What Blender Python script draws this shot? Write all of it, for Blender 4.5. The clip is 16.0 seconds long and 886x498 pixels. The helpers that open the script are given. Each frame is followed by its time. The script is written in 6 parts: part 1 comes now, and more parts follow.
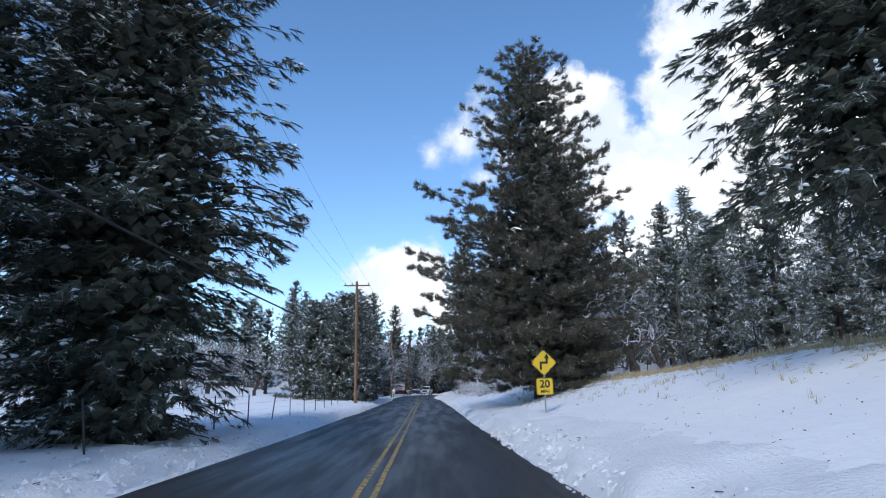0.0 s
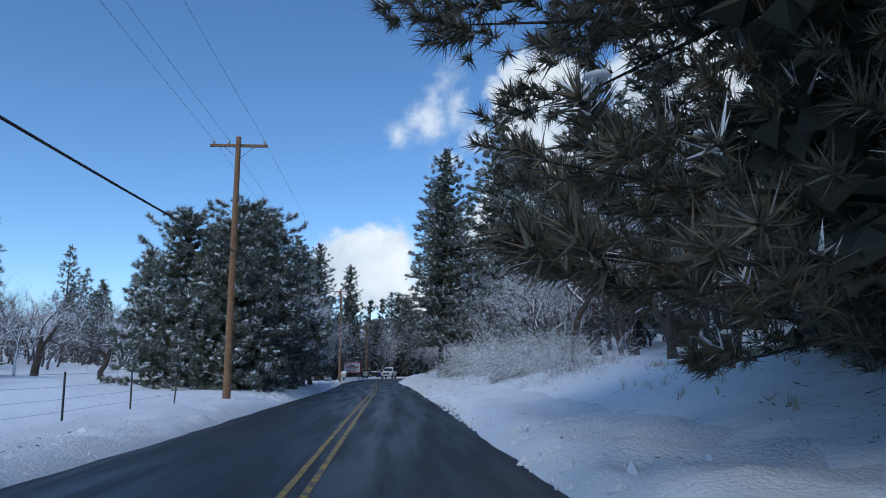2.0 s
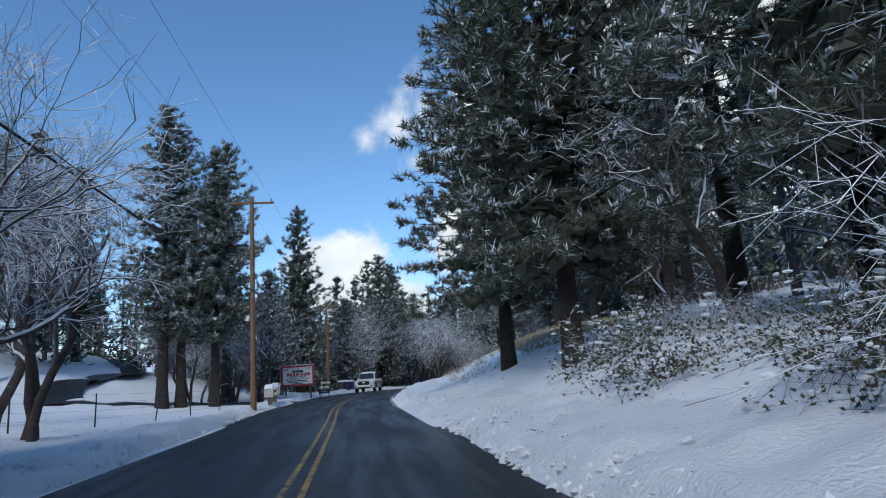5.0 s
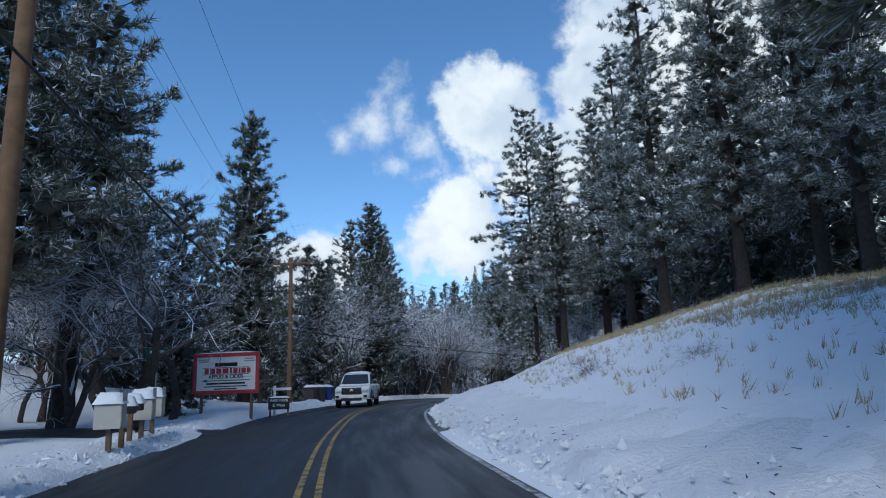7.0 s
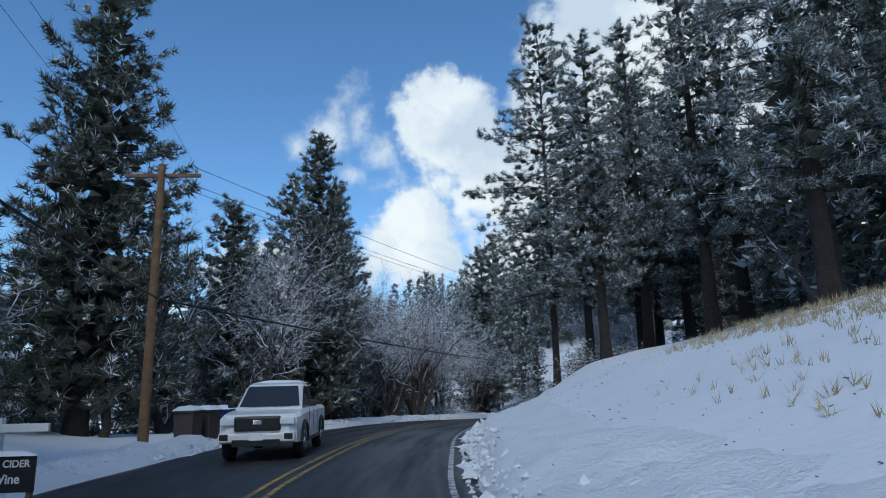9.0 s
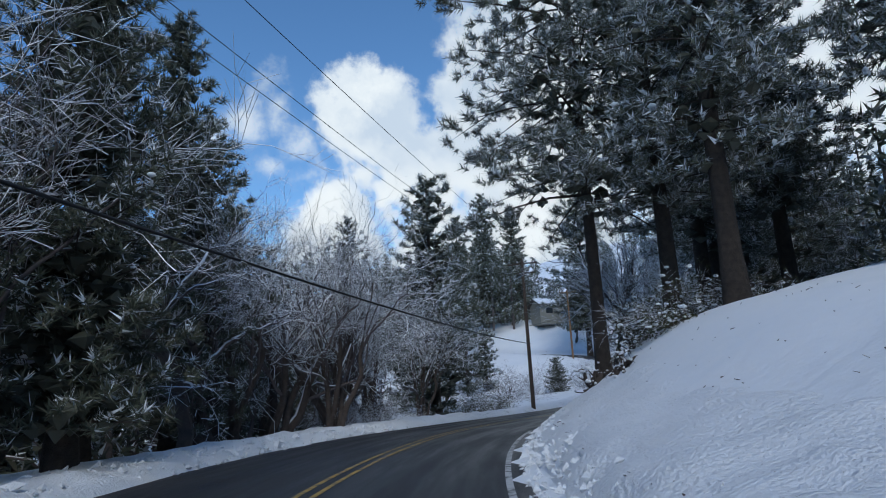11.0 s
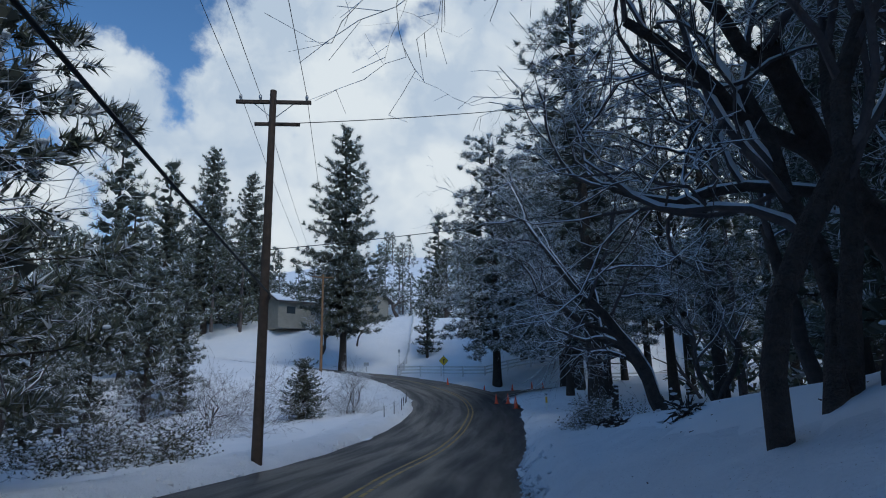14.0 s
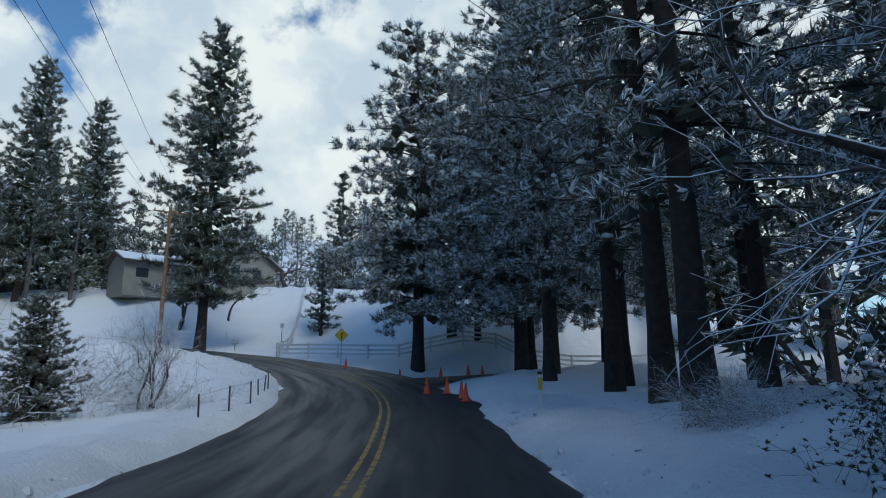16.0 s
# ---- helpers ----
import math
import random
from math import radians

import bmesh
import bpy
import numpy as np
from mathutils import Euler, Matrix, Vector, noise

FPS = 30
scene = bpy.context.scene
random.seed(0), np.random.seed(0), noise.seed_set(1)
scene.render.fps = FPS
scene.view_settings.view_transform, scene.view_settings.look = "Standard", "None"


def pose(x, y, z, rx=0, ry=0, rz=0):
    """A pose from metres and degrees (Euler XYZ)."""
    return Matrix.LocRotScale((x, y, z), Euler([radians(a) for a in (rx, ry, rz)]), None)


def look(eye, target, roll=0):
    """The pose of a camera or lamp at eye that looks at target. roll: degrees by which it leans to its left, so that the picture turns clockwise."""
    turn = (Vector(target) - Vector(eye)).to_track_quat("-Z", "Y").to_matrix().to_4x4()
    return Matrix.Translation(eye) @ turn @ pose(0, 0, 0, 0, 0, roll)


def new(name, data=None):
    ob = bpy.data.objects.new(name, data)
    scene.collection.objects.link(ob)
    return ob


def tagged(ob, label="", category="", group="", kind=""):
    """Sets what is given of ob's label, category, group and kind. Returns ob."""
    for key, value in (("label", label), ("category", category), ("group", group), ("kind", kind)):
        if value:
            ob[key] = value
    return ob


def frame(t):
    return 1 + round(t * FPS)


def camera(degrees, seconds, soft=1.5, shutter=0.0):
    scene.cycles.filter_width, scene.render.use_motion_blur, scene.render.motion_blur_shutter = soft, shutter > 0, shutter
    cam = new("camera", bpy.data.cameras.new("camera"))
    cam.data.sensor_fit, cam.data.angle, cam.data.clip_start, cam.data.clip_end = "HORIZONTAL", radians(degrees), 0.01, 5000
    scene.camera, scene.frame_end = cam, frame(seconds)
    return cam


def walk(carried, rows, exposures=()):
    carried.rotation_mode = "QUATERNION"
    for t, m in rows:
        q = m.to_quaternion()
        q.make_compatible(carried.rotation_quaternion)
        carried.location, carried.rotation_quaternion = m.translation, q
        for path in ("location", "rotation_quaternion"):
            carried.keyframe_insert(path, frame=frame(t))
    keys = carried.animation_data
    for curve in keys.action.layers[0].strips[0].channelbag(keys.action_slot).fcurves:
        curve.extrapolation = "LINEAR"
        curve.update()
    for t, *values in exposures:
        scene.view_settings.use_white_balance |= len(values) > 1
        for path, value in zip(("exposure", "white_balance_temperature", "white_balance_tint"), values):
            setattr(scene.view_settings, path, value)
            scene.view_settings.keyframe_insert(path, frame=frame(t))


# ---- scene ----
cam = camera(69.13, 16.0, soft=1.0)
PATH = [
    (0, (0.000, -0.000, 1.605), (0.062, 1.954, 2.029), -1.01),
    (0.5, (0.066, 7.859, 1.505), (0.158, 9.814, 1.919), -0.61),
    (1, (0.119, 16.033, 1.427), (0.242, 17.989, 1.829), -0.33),
    (1.5, (0.160, 24.341, 1.413), (0.306, 26.299, 1.797), -0.25),
    (2, (0.258, 32.877, 1.416), (0.428, 34.834, 1.788), -0.81),
    (2.5, (0.357, 41.204, 1.484), (0.559, 43.158, 1.860), -0.70),
    (3, (0.343, 49.197, 1.503), (0.574, 51.148, 1.878), -0.97),
    (3.5, (0.244, 57.285, 1.466), (0.500, 59.234, 1.832), -1.40),
    (4, (0.361, 65.451, 1.425), (0.628, 67.400, 1.786), -2.37),
    (4.5, (0.433, 73.594, 1.367), (0.691, 75.544, 1.728), -3.17),
    (5, (0.185, 81.661, 1.374), (0.440, 83.607, 1.757), -3.81),
    (5.2, (0.084, 84.785, 1.383), (0.333, 86.732, 1.767), -4.11),
    (7.3, (-1.132, 111.611, 1.509), (-0.757, 113.533, 1.914), -1.08),
    (7.5, (-1.069, 113.462, 1.487), (-0.683, 115.381, 1.898), -0.48),
    (8, (-0.670, 117.848, 1.494), (-0.273, 119.761, 1.922), -1.93),
    (8.2, (-0.502, 119.754, 1.540), (-0.097, 121.664, 1.973), -1.35),
    (10.3, (3.253, 141.336, 1.802), (3.866, 143.196, 2.207), -3.90),
    (10.5, (3.784, 143.520, 1.758), (4.419, 145.373, 2.162), -3.64),
    (11, (5.143, 148.841, 1.648), (5.853, 150.667, 2.050), -3.27),
    (11.5, (6.860, 154.305, 1.676), (7.680, 156.088, 2.065), -5.23),
    (12, (8.608, 159.357, 1.603), (9.500, 161.085, 2.070), -5.64),
    (12.5, (10.703, 163.881, 1.501), (11.702, 165.551, 1.963), -7.72),
    (13, (13.356, 168.411, 1.358), (14.479, 170.003, 1.809), -4.95),
    (13.5, (16.436, 172.660, 1.117), (17.679, 174.160, 1.569), -1.48),
    (14, (20.068, 176.984, 0.931), (21.434, 178.374, 1.382), -1.01),
    (14.5, (23.562, 180.646, 0.812), (24.986, 181.984, 1.242), 0.73),
    (15, (27.376, 184.442, 0.680), (28.861, 185.715, 1.097), -0.19),
    (15.5, (31.045, 187.988, 0.532), (32.564, 189.217, 0.959), -2.10),
    (16, (34.780, 191.556, 0.474), (36.339, 192.730, 0.910), -0.56),
]
walk(cam, [(t, look(eye, target, roll)) for t, eye, target, roll in PATH],
     exposures=[(0, -0.4, 6400, 9), (0.5, -0.65, 6600, 9), (1.0, -0.92, 6300, 8), (1.5, -0.85, 5900, 7), (2.0, -0.85, 5900, 6), (3.5, -0.7, 6200, 5), (5.0, -0.7, 6300, 5), (6.5, -0.75, 6000, 5), (8.0, -0.9, 5900, 2),
                (10.5, -0.8, 6100, 4), (12.0, -1.1, 5950, 5), (13.5, -1.15, 5950, 5), (14.5, -1.15, 5900, 3), (16.0, -0.97, 6100, 0)])

# ---- light ----
SUN_AZ, SUN_EL = 201.0, 43.0   # compass degrees from +y clockwise
sun_dir = Vector((math.sin(radians(SUN_AZ)) * math.cos(radians(SUN_EL)),
                  math.cos(radians(SUN_AZ)) * math.cos(radians(SUN_EL)), math.sin(radians(SUN_EL))))
sun = new("sun", bpy.data.lights.new("sun", "SUN"))
sun.data.energy, sun.data.angle, sun.data.color = 2.5, radians(22.0), (1.0, 0.95, 0.88)
sun.matrix_world = look(sun_dir * 50, (0, 0, 0))
world = bpy.data.worlds.new("sky")
scene.world = world
world.use_nodes = True
wn = world.node_tree
sky = wn.nodes.new("ShaderNodeTexSky")
sky.sky_type, sky.sun_disc = "NISHITA", False
sky.sun_elevation, sky.sun_rotation = radians(SUN_EL), radians(SUN_AZ)
sky.altitude, sky.air_density, sky.dust_density, sky.ozone_density = 800, 1.0, 0.2, 3.0
clear_air = wn.nodes.new("ShaderNodeHueSaturation")
clear_air.inputs["Saturation"].default_value = 1.12
wn.links.new(sky.outputs[0], clear_air.inputs["Color"])
wn.links.new(clear_air.outputs[0], wn.nodes["Background"].inputs[0])
wn.nodes["Background"].inputs[1].default_value = 0.28


# ---- materials ----
def material(name, rough=0.8, metal=0.0):
    m = bpy.data.materials.new(name)
    m.use_nodes = True
    n = m.node_tree
    b = n.nodes["Principled BSDF"]
    b.inputs["Roughness"].default_value, b.inputs["Metallic"].default_value = rough, metal
    return m, n, b


def node(n, kind, **values):
    x = n.nodes.new(kind)
    for k, v in values.items():
        x.inputs[k].default_value = v
    return x


def noise_fac(n, scale, detail=4.0, lo=0.35, hi=0.65, coord=None, rough=0.55):
    tex = node(n, "ShaderNodeTexNoise", Scale=scale, Detail=detail, Roughness=rough)
    if coord is None:
        coord = n.nodes.new("ShaderNodeTexCoord").outputs["Object"]
    n.links.new(coord, tex.inputs["Vector"])
    r = n.nodes.new("ShaderNodeMapRange")
    r.inputs["From Min"].default_value, r.inputs["From Max"].default_value = lo, hi
    n.links.new(tex.outputs["Fac"], r.inputs["Value"])
    return r.outputs[0]


def mix(n, fac, a, b):
    x = n.nodes.new("ShaderNodeMix")
    x.data_type = "RGBA"
    for sock, v in ((x.inputs[0], fac), (x.inputs[6], a), (x.inputs[7], b)):
        if isinstance(v, (int, float)):
            sock.default_value = v
        elif isinstance(v, tuple):
            sock.default_value = (*v, 1)
        else:
            n.links.new(v, sock)
    return x.outputs[2]


def bump(n, b, height, strength=0.3, distance=0.05):
    x = node(n, "ShaderNodeBump", Strength=strength, Distance=distance)
    n.links.new(height, x.inputs["Height"])
    n.links.new(x.outputs[0], b.inputs["Normal"])


def two_tone(name, a, c, scale=3.0, fine=30.0, rough=0.8, metal=0.0, bumps=0.3, dist=0.02):
    m, n, b = material(name, rough, metal)
    f1, f2 = noise_fac(n, scale), noise_fac(n, fine, 3)
    mid = tuple((u + v) / 2 for u, v in zip(a, c))
    n.links.new(mix(n, f2, mix(n, f1, a, c), mid), b.inputs["Base Color"])
    if bumps:
        bump(n, b, f2, bumps, dist)
    return m


def per_island(name, cols, rough=0.7, mottle=0.0):
    """Leaves and blades, each a little different."""
    m, n, b = material(name, rough)
    g = n.nodes.new("ShaderNodeNewGeometry")
    ramp = n.nodes.new("ShaderNodeValToRGB")
    while len(ramp.color_ramp.elements) < len(cols):
        ramp.color_ramp.elements.new(0.5)
    for i, (e, col) in enumerate(zip(ramp.color_ramp.elements, cols)):
        e.position, e.color = i / max(1, len(cols) - 1), (*col, 1)
    n.links.new(g.outputs["Random Per Island"], ramp.inputs[0])
    n.links.new(ramp.outputs[0], b.inputs["Base Color"])
    return m


def snow_material():
    m, n, b = material("snow", 0.75)
    big, mid, fine = noise_fac(n, 0.35, 3), noise_fac(n, 3.0, 4), noise_fac(n, 26.0, 4)
    n.links.new(mix(n, mid, mix(n, big, (0.80, 0.82, 0.85), (0.88, 0.88, 0.89)), (0.84, 0.85, 0.87)), b.inputs["Base Color"])
    add = n.nodes.new("ShaderNodeMath")
    add.operation = "ADD"
    n.links.new(mid, add.inputs[0])
    n.links.new(fine, add.inputs[1])
    bump(n, b, add.outputs[0], 0.25, 0.04)
    b.inputs["Subsurface Weight"].default_value = 0.0
    return m


def dirty_snow_material():
    m, n, b = material("plowed_snow", 0.8)
    big, fine, grit = noise_fac(n, 0.8, 3), noise_fac(n, 14.0, 5), noise_fac(n, 30.0, 3, 0.66, 0.74)
    base = mix(n, fine, mix(n, big, (0.72, 0.74, 0.77), (0.85, 0.86, 0.88)), (0.80, 0.81, 0.83))
    n.links.new(mix(n, grit, base, (0.34, 0.31, 0.28)), b.inputs["Base Color"])
    bump(n, b, fine, 0.45, 0.06)
    return m


def meadow_material():
    """Snow with straw-coloured grass showing through along the crest of the bank."""
    m, n, b = material("snow_ground", 0.8)
    at = n.nodes.new("ShaderNodeAttribute")
    at.attribute_name = "grass"
    big, mid, fine = noise_fac(n, 0.35, 3), noise_fac(n, 2.2, 5, 0.3, 0.7), noise_fac(n, 22.0, 4)
    snow = mix(n, mid, mix(n, big, (0.80, 0.82, 0.85), (0.88, 0.88, 0.89)), (0.84, 0.85, 0.87))
    grass = mix(n, fine, (0.36, 0.29, 0.17), (0.55, 0.47, 0.30))
    add = n.nodes.new("ShaderNodeMath")
    add.operation = "MULTIPLY_ADD"
    n.links.new(mid, add.inputs[0])
    add.inputs[1].default_value = 0.9
    n.links.new(at.outputs["Fac"], add.inputs[2])
    r = n.nodes.new("ShaderNodeMapRange")
    r.inputs["From Min"].default_value, r.inputs["From Max"].default_value = 1.0, 1.25
    n.links.new(add.outputs[0], r.inputs["Value"])
    soil = n.nodes.new("ShaderNodeAttribute")
    soil.attribute_name = "soil"
    crumb = n.nodes.new("ShaderNodeMath")
    crumb.operation = "MULTIPLY_ADD"
    n.links.new(noise_fac(n, 3.5, 6, 0.3, 0.7), crumb.inputs[0])
    crumb.inputs[1].default_value = 0.8
    n.links.new(soil.outputs["Fac"], crumb.inputs[2])
    sr = n.nodes.new("ShaderNodeMapRange")
    sr.inputs["From Min"].default_value, sr.inputs["From Max"].default_value = 0.95, 1.1
    n.links.new(crumb.outputs[0], sr.inputs["Value"])
    earth = mix(n, fine, (0.06, 0.04, 0.028), (0.14, 0.10, 0.07))
    n.links.new(mix(n, sr.outputs[0], mix(n, r.outputs[0], snow, grass), earth), b.inputs["Base Color"])
    h = n.nodes.new("ShaderNodeMath")
    h.operation = "ADD"
    crust = n.nodes.new("ShaderNodeMath")
    crust.operation = "MULTIPLY"
    n.links.new(noise_fac(n, 11.0, 5, 0.3, 0.7, rough=0.7), crust.inputs[0])
    crust.inputs[1].default_value = 0.22
    n.links.new(noise_fac(n, 1.5, 5, 0.3, 0.7, rough=0.6), h.inputs[0])
    n.links.new(crust.outputs[0], h.inputs[1])
    bump(n, b, h.outputs[0], 0.35, 0.10)
    return m


def asphalt_material():
    m, n, b = material("asphalt", 0.5)
    uv = n.nodes.new("ShaderNodeUVMap")
    stretch = n.nodes.new("ShaderNodeMapping")
    stretch.inputs["Scale"].default_value = (1.6, 0.12, 1.0)
    n.links.new(uv.outputs[0], stretch.inputs[0])
    lane = noise_fac(n, 1.0, 5, 0.42, 0.68, stretch.outputs[0])
    patch = noise_fac(n, 0.45, 4, 0.4, 0.65)
    grain = noise_fac(n, 90.0, 2, 0.3, 0.7)
    c1 = mix(n, lane, (0.012, 0.013, 0.015), (0.036, 0.038, 0.042))
    c2 = mix(n, patch, c1, (0.02, 0.021, 0.024))
    n.links.new(mix(n, grain, c2, (0.028, 0.028, 0.031)), b.inputs["Base Color"])
    r = n.nodes.new("ShaderNodeMapRange")
    r.inputs["To Min"].default_value, r.inputs["To Max"].default_value = 0.42, 0.72
    n.links.new(lane, r.inputs["Value"])
    n.links.new(r.outputs[0], b.inputs["Roughness"])
    bump(n, b, grain, 0.25, 0.01)
    return m


def paint_line(name, col):
    m, n, b = material(name, 0.6)
    wear = noise_fac(n, 5.0, 6, 0.45, 0.62)
    grain = noise_fac(n, 60.0, 2)
    worn = mix(n, grain, (0.05, 0.05, 0.05), (0.09, 0.09, 0.085))
    n.links.new(mix(n, wear, col, worn), b.inputs["Base Color"])
    return m


def plain(name, col, rough=0.5, metal=0.0, var=0.12):
    return two_tone(name, tuple(v * (1 - var) for v in col), tuple(min(1, v * (1 + var)) for v in col), 4.0, 40.0, rough, metal, 0.08, 0.004)


SNOW, PLOWED, GROUND, ASPHALT = snow_material(), dirty_snow_material(), meadow_material(), asphalt_material()
YELLOW_LINE, WHITE_LINE = paint_line("yellow_line", (0.42, 0.27, 0.05)), paint_line("white_line", (0.5, 0.5, 0.5))
BARK = two_tone("bark", (0.045, 0.035, 0.03), (0.13, 0.10, 0.085), 6.0, 40.0, 0.95, 0, 0.8, 0.04)
PINE_BARK = two_tone("pine_bark", (0.03, 0.024, 0.02), (0.085, 0.065, 0.052), 5.0, 30.0, 0.95, 0, 0.9, 0.06)
TWIG = two_tone("twig_bark", (0.08, 0.066, 0.064), (0.17, 0.14, 0.135), 8.0, 50.0, 0.95, 0, 0.4, 0.02)
FROST, DUST = (0.66, 0.69, 0.72), (0.26, 0.28, 0.28)
GREENS = [(0.065, 0.08, 0.055), (0.085, 0.10, 0.066), (0.11, 0.12, 0.08), (0.135, 0.128, 0.088)]
BROWNS = [(0.065, 0.065, 0.045), (0.09, 0.086, 0.058), (0.12, 0.10, 0.068), (0.155, 0.118, 0.08)]
SCALES = [(0.035, 0.05, 0.038), (0.05, 0.068, 0.05), (0.066, 0.082, 0.06), (0.08, 0.078, 0.055)]
# dark greens that put the shade deep inside a crown into the colour
INNER_SHADE = per_island("shaded_inner_needles", [(0.05, 0.056, 0.04), (0.085, 0.085, 0.06)])
NEEDLES = per_island("frosted_needles", GREENS * 2 + [DUST, DUST, FROST])
DUSTED = per_island("dusted_needles", GREENS * 3 + [DUST, FROST])
LADEN = per_island("laden_needles", GREENS + [DUST, DUST, FROST])
BROWN_NEEDLES = per_island("brownish_needles", BROWNS * 3 + [DUST])
CEDAR = per_island("cedar_foliage", SCALES * 3 + [DUST])
SHRUB = per_island("shrub_leaves", [(0.03, 0.045, 0.02), (0.06, 0.075, 0.03), (0.09, 0.085, 0.035), (0.12, 0.085, 0.045)])
TREE_SNOW = per_island("tree_snow", [(0.74, 0.77, 0.82), (0.84, 0.86, 0.88), (0.88, 0.89, 0.9)], 0.8)
DRY_GRASS = per_island("dry_grass", [(0.30, 0.22, 0.12), (0.45, 0.36, 0.2), (0.58, 0.49, 0.31)], 0.8)
POLE_WOOD = two_tone("pole_wood", (0.16, 0.085, 0.04), (0.30, 0.17, 0.085), 5.0, 60.0, 0.85, 0, 0.5, 0.02)
OLD_POLE = two_tone("weathered_pole", (0.05, 0.035, 0.028), (0.11, 0.08, 0.06), 5.0, 60.0, 0.9, 0, 0.5, 0.02)
GALV = plain("galvanised_steel", (0.35, 0.36, 0.37), 0.45, 0.8)
DARK_STEEL = plain("dark_post", (0.03, 0.032, 0.03), 0.7)
CABLE = plain("black_cable", (0.012, 0.012, 0.013), 0.6)
WIRE = plain("wire", (0.06, 0.06, 0.065), 0.5, 0.5)
SIGN_YELLOW = plain("sign_yellow", (0.75, 0.50, 0.02), 0.4, 0, 0.05)
BLACK = plain("black_paint", (0.012, 0.012, 0.013), 0.45)
WHITE = plain("white_paint", (0.76, 0.76, 0.74), 0.5, 0, 0.05)
RED = plain("red_paint", (0.42, 0.035, 0.04), 0.5)
ORANGE = plain("cone_orange", (0.85, 0.10, 0.03), 0.5, 0, 0.08)
GREEN = plain("green_paint", (0.02, 0.16, 0.10), 0.5)


# ---- mesh helpers ----
def mesh(name, verts, faces, mats=(), smooth=False, idx=None):
    me = bpy.data.meshes.new(name)
    me.from_pydata([tuple(v) for v in verts] if not isinstance(verts, np.ndarray) else verts.tolist(), [],
                   faces.tolist() if isinstance(faces, np.ndarray) else faces)
    for m in mats:
        me.materials.append(m)
    if idx is not None:
        me.polygons.foreach_set("material_index", idx)
    if smooth:
        me.polygons.foreach_set("use_smooth", [True] * len(me.polygons))
    me.update()
    return me


def part(name, data, mat, parent=None, label="", m=None, smooth=False):
    """One mesh object from a bmesh or a mesh, under a thing."""
    if isinstance(data, bmesh.types.BMesh):
        me = bpy.data.meshes.new(name)
        bmesh.ops.recalc_face_normals(data, faces=data.faces)
        data.to_mesh(me)
        data.free()
        data = me
    if mat is not None and not data.materials:
        data.materials.append(mat)
    if smooth:
        data.polygons.foreach_set("use_smooth", [True] * len(data.polygons))
    ob = new(name, data)
    if parent is not None:
        ob.parent = parent
    if m is not None:
        ob.matrix_basis = m
    if label:
        ob["label"] = label
    return ob


def thing(name, m, label, category, group="", kind=""):
    ob = new(name)
    ob.matrix_basis = m
    ob.empty_display_size = 0.2
    return tagged(ob, label, category, group, kind)


def box(bm, cx, cy, cz, sx, sy, sz, bevel=0.0, rot=None):
    r = bmesh.ops.create_cube(bm, size=1.0)
    vs = r["verts"]
    for v in vs:
        v.co = Vector((v.co.x * sx, v.co.y * sy, v.co.z * sz))
    if bevel:
        es = list({e for v in vs for e in v.link_edges})
        out = bmesh.ops.bevel(bm, geom=es, offset=bevel, segments=2, affect="EDGES", profile=0.6)
        vs = list({v for f in out["faces"] for v in f.verts} | {v for v in vs if v.is_valid})
    mat = Matrix.Translation((cx, cy, cz)) @ (rot or Matrix())
    for v in vs:
        v.co = mat @ v.co
    return bm


def boxes(*rows, bevel=0.0):
    bm = bmesh.new()
    for r in rows:
        box(bm, *r, bevel=bevel)
    return bm


def tubes(paths):
    """paths: (points, radii, sides). Returns verts and quad faces as arrays."""
    V, F, base = [], [], 0
    for pts, rad, k in paths:
        pts, rad = np.asarray(pts, float), np.asarray(rad, float)
        n = len(pts)
        tan = np.gradient(pts, axis=0)
        tan /= np.maximum(np.linalg.norm(tan, axis=1), 1e-9)[:, None]
        ref = np.array((0.0, 0.0, 1.0)) if abs(tan[:, 2].mean()) < 0.8 else np.array((1.0, 0.0, 0.0))
        u = np.cross(tan, ref)
        u /= np.maximum(np.linalg.norm(u, axis=1), 1e-9)[:, None]
        w = np.cross(u, tan)
        a = np.arange(k) * 2 * np.pi / k
        ring = (u[:, None] * np.cos(a)[None, :, None] + w[:, None] * np.sin(a)[None, :, None]) * rad[:, None, None] + pts[:, None]
        V.append(ring.reshape(-1, 3))
        i, j = np.meshgrid(np.arange(n - 1), np.arange(k), indexing="ij")
        q = np.stack([i * k + j, i * k + (j + 1) % k, (i + 1) * k + (j + 1) % k, (i + 1) * k + j], -1).reshape(-1, 4) + base
        F.append(q)
        base += n * k
    return np.concatenate(V), np.concatenate(F)


def tube_mesh(name, paths, mat, smooth=True):
    v, f = tubes(paths)
    return mesh(name, v, f, [mat], smooth)


# ---- the road in plan: centre line with heights ----
ROAD = [(-0.95, -60, 0.1), (-0.95, -20, 0.1), (-0.95, 0, 0.05), (-0.9, 30, -0.05), (-0.85, 60, -0.02), (-0.8, 85, -0.08),
        (-1.1, 105, -0.02), (-1.4, 118, 0.02), (-0.9, 130, 0.1), (0.1, 138, 0.22), (1.6, 144, 0.25), (4.2, 152.8, 0.17),
        (6.9, 159.4, 0.1), (12.6, 169.8, -0.16), (19.2, 178.9, -0.55), (29.9, 189.3, -0.95), (38.7, 196.1, -0.98),
        (46.4, 202.3, -0.6), (53.8, 208.9, 0.2), (59.0, 215.0, 1.0), (63.4, 222.2, 1.85), (66.4, 230.6, 2.9), (67.0, 238, 3.8),
        (64.4, 247, 4.9), (57, 258, 6.2), (45, 272, 7.6), (28, 288, 8.8)]
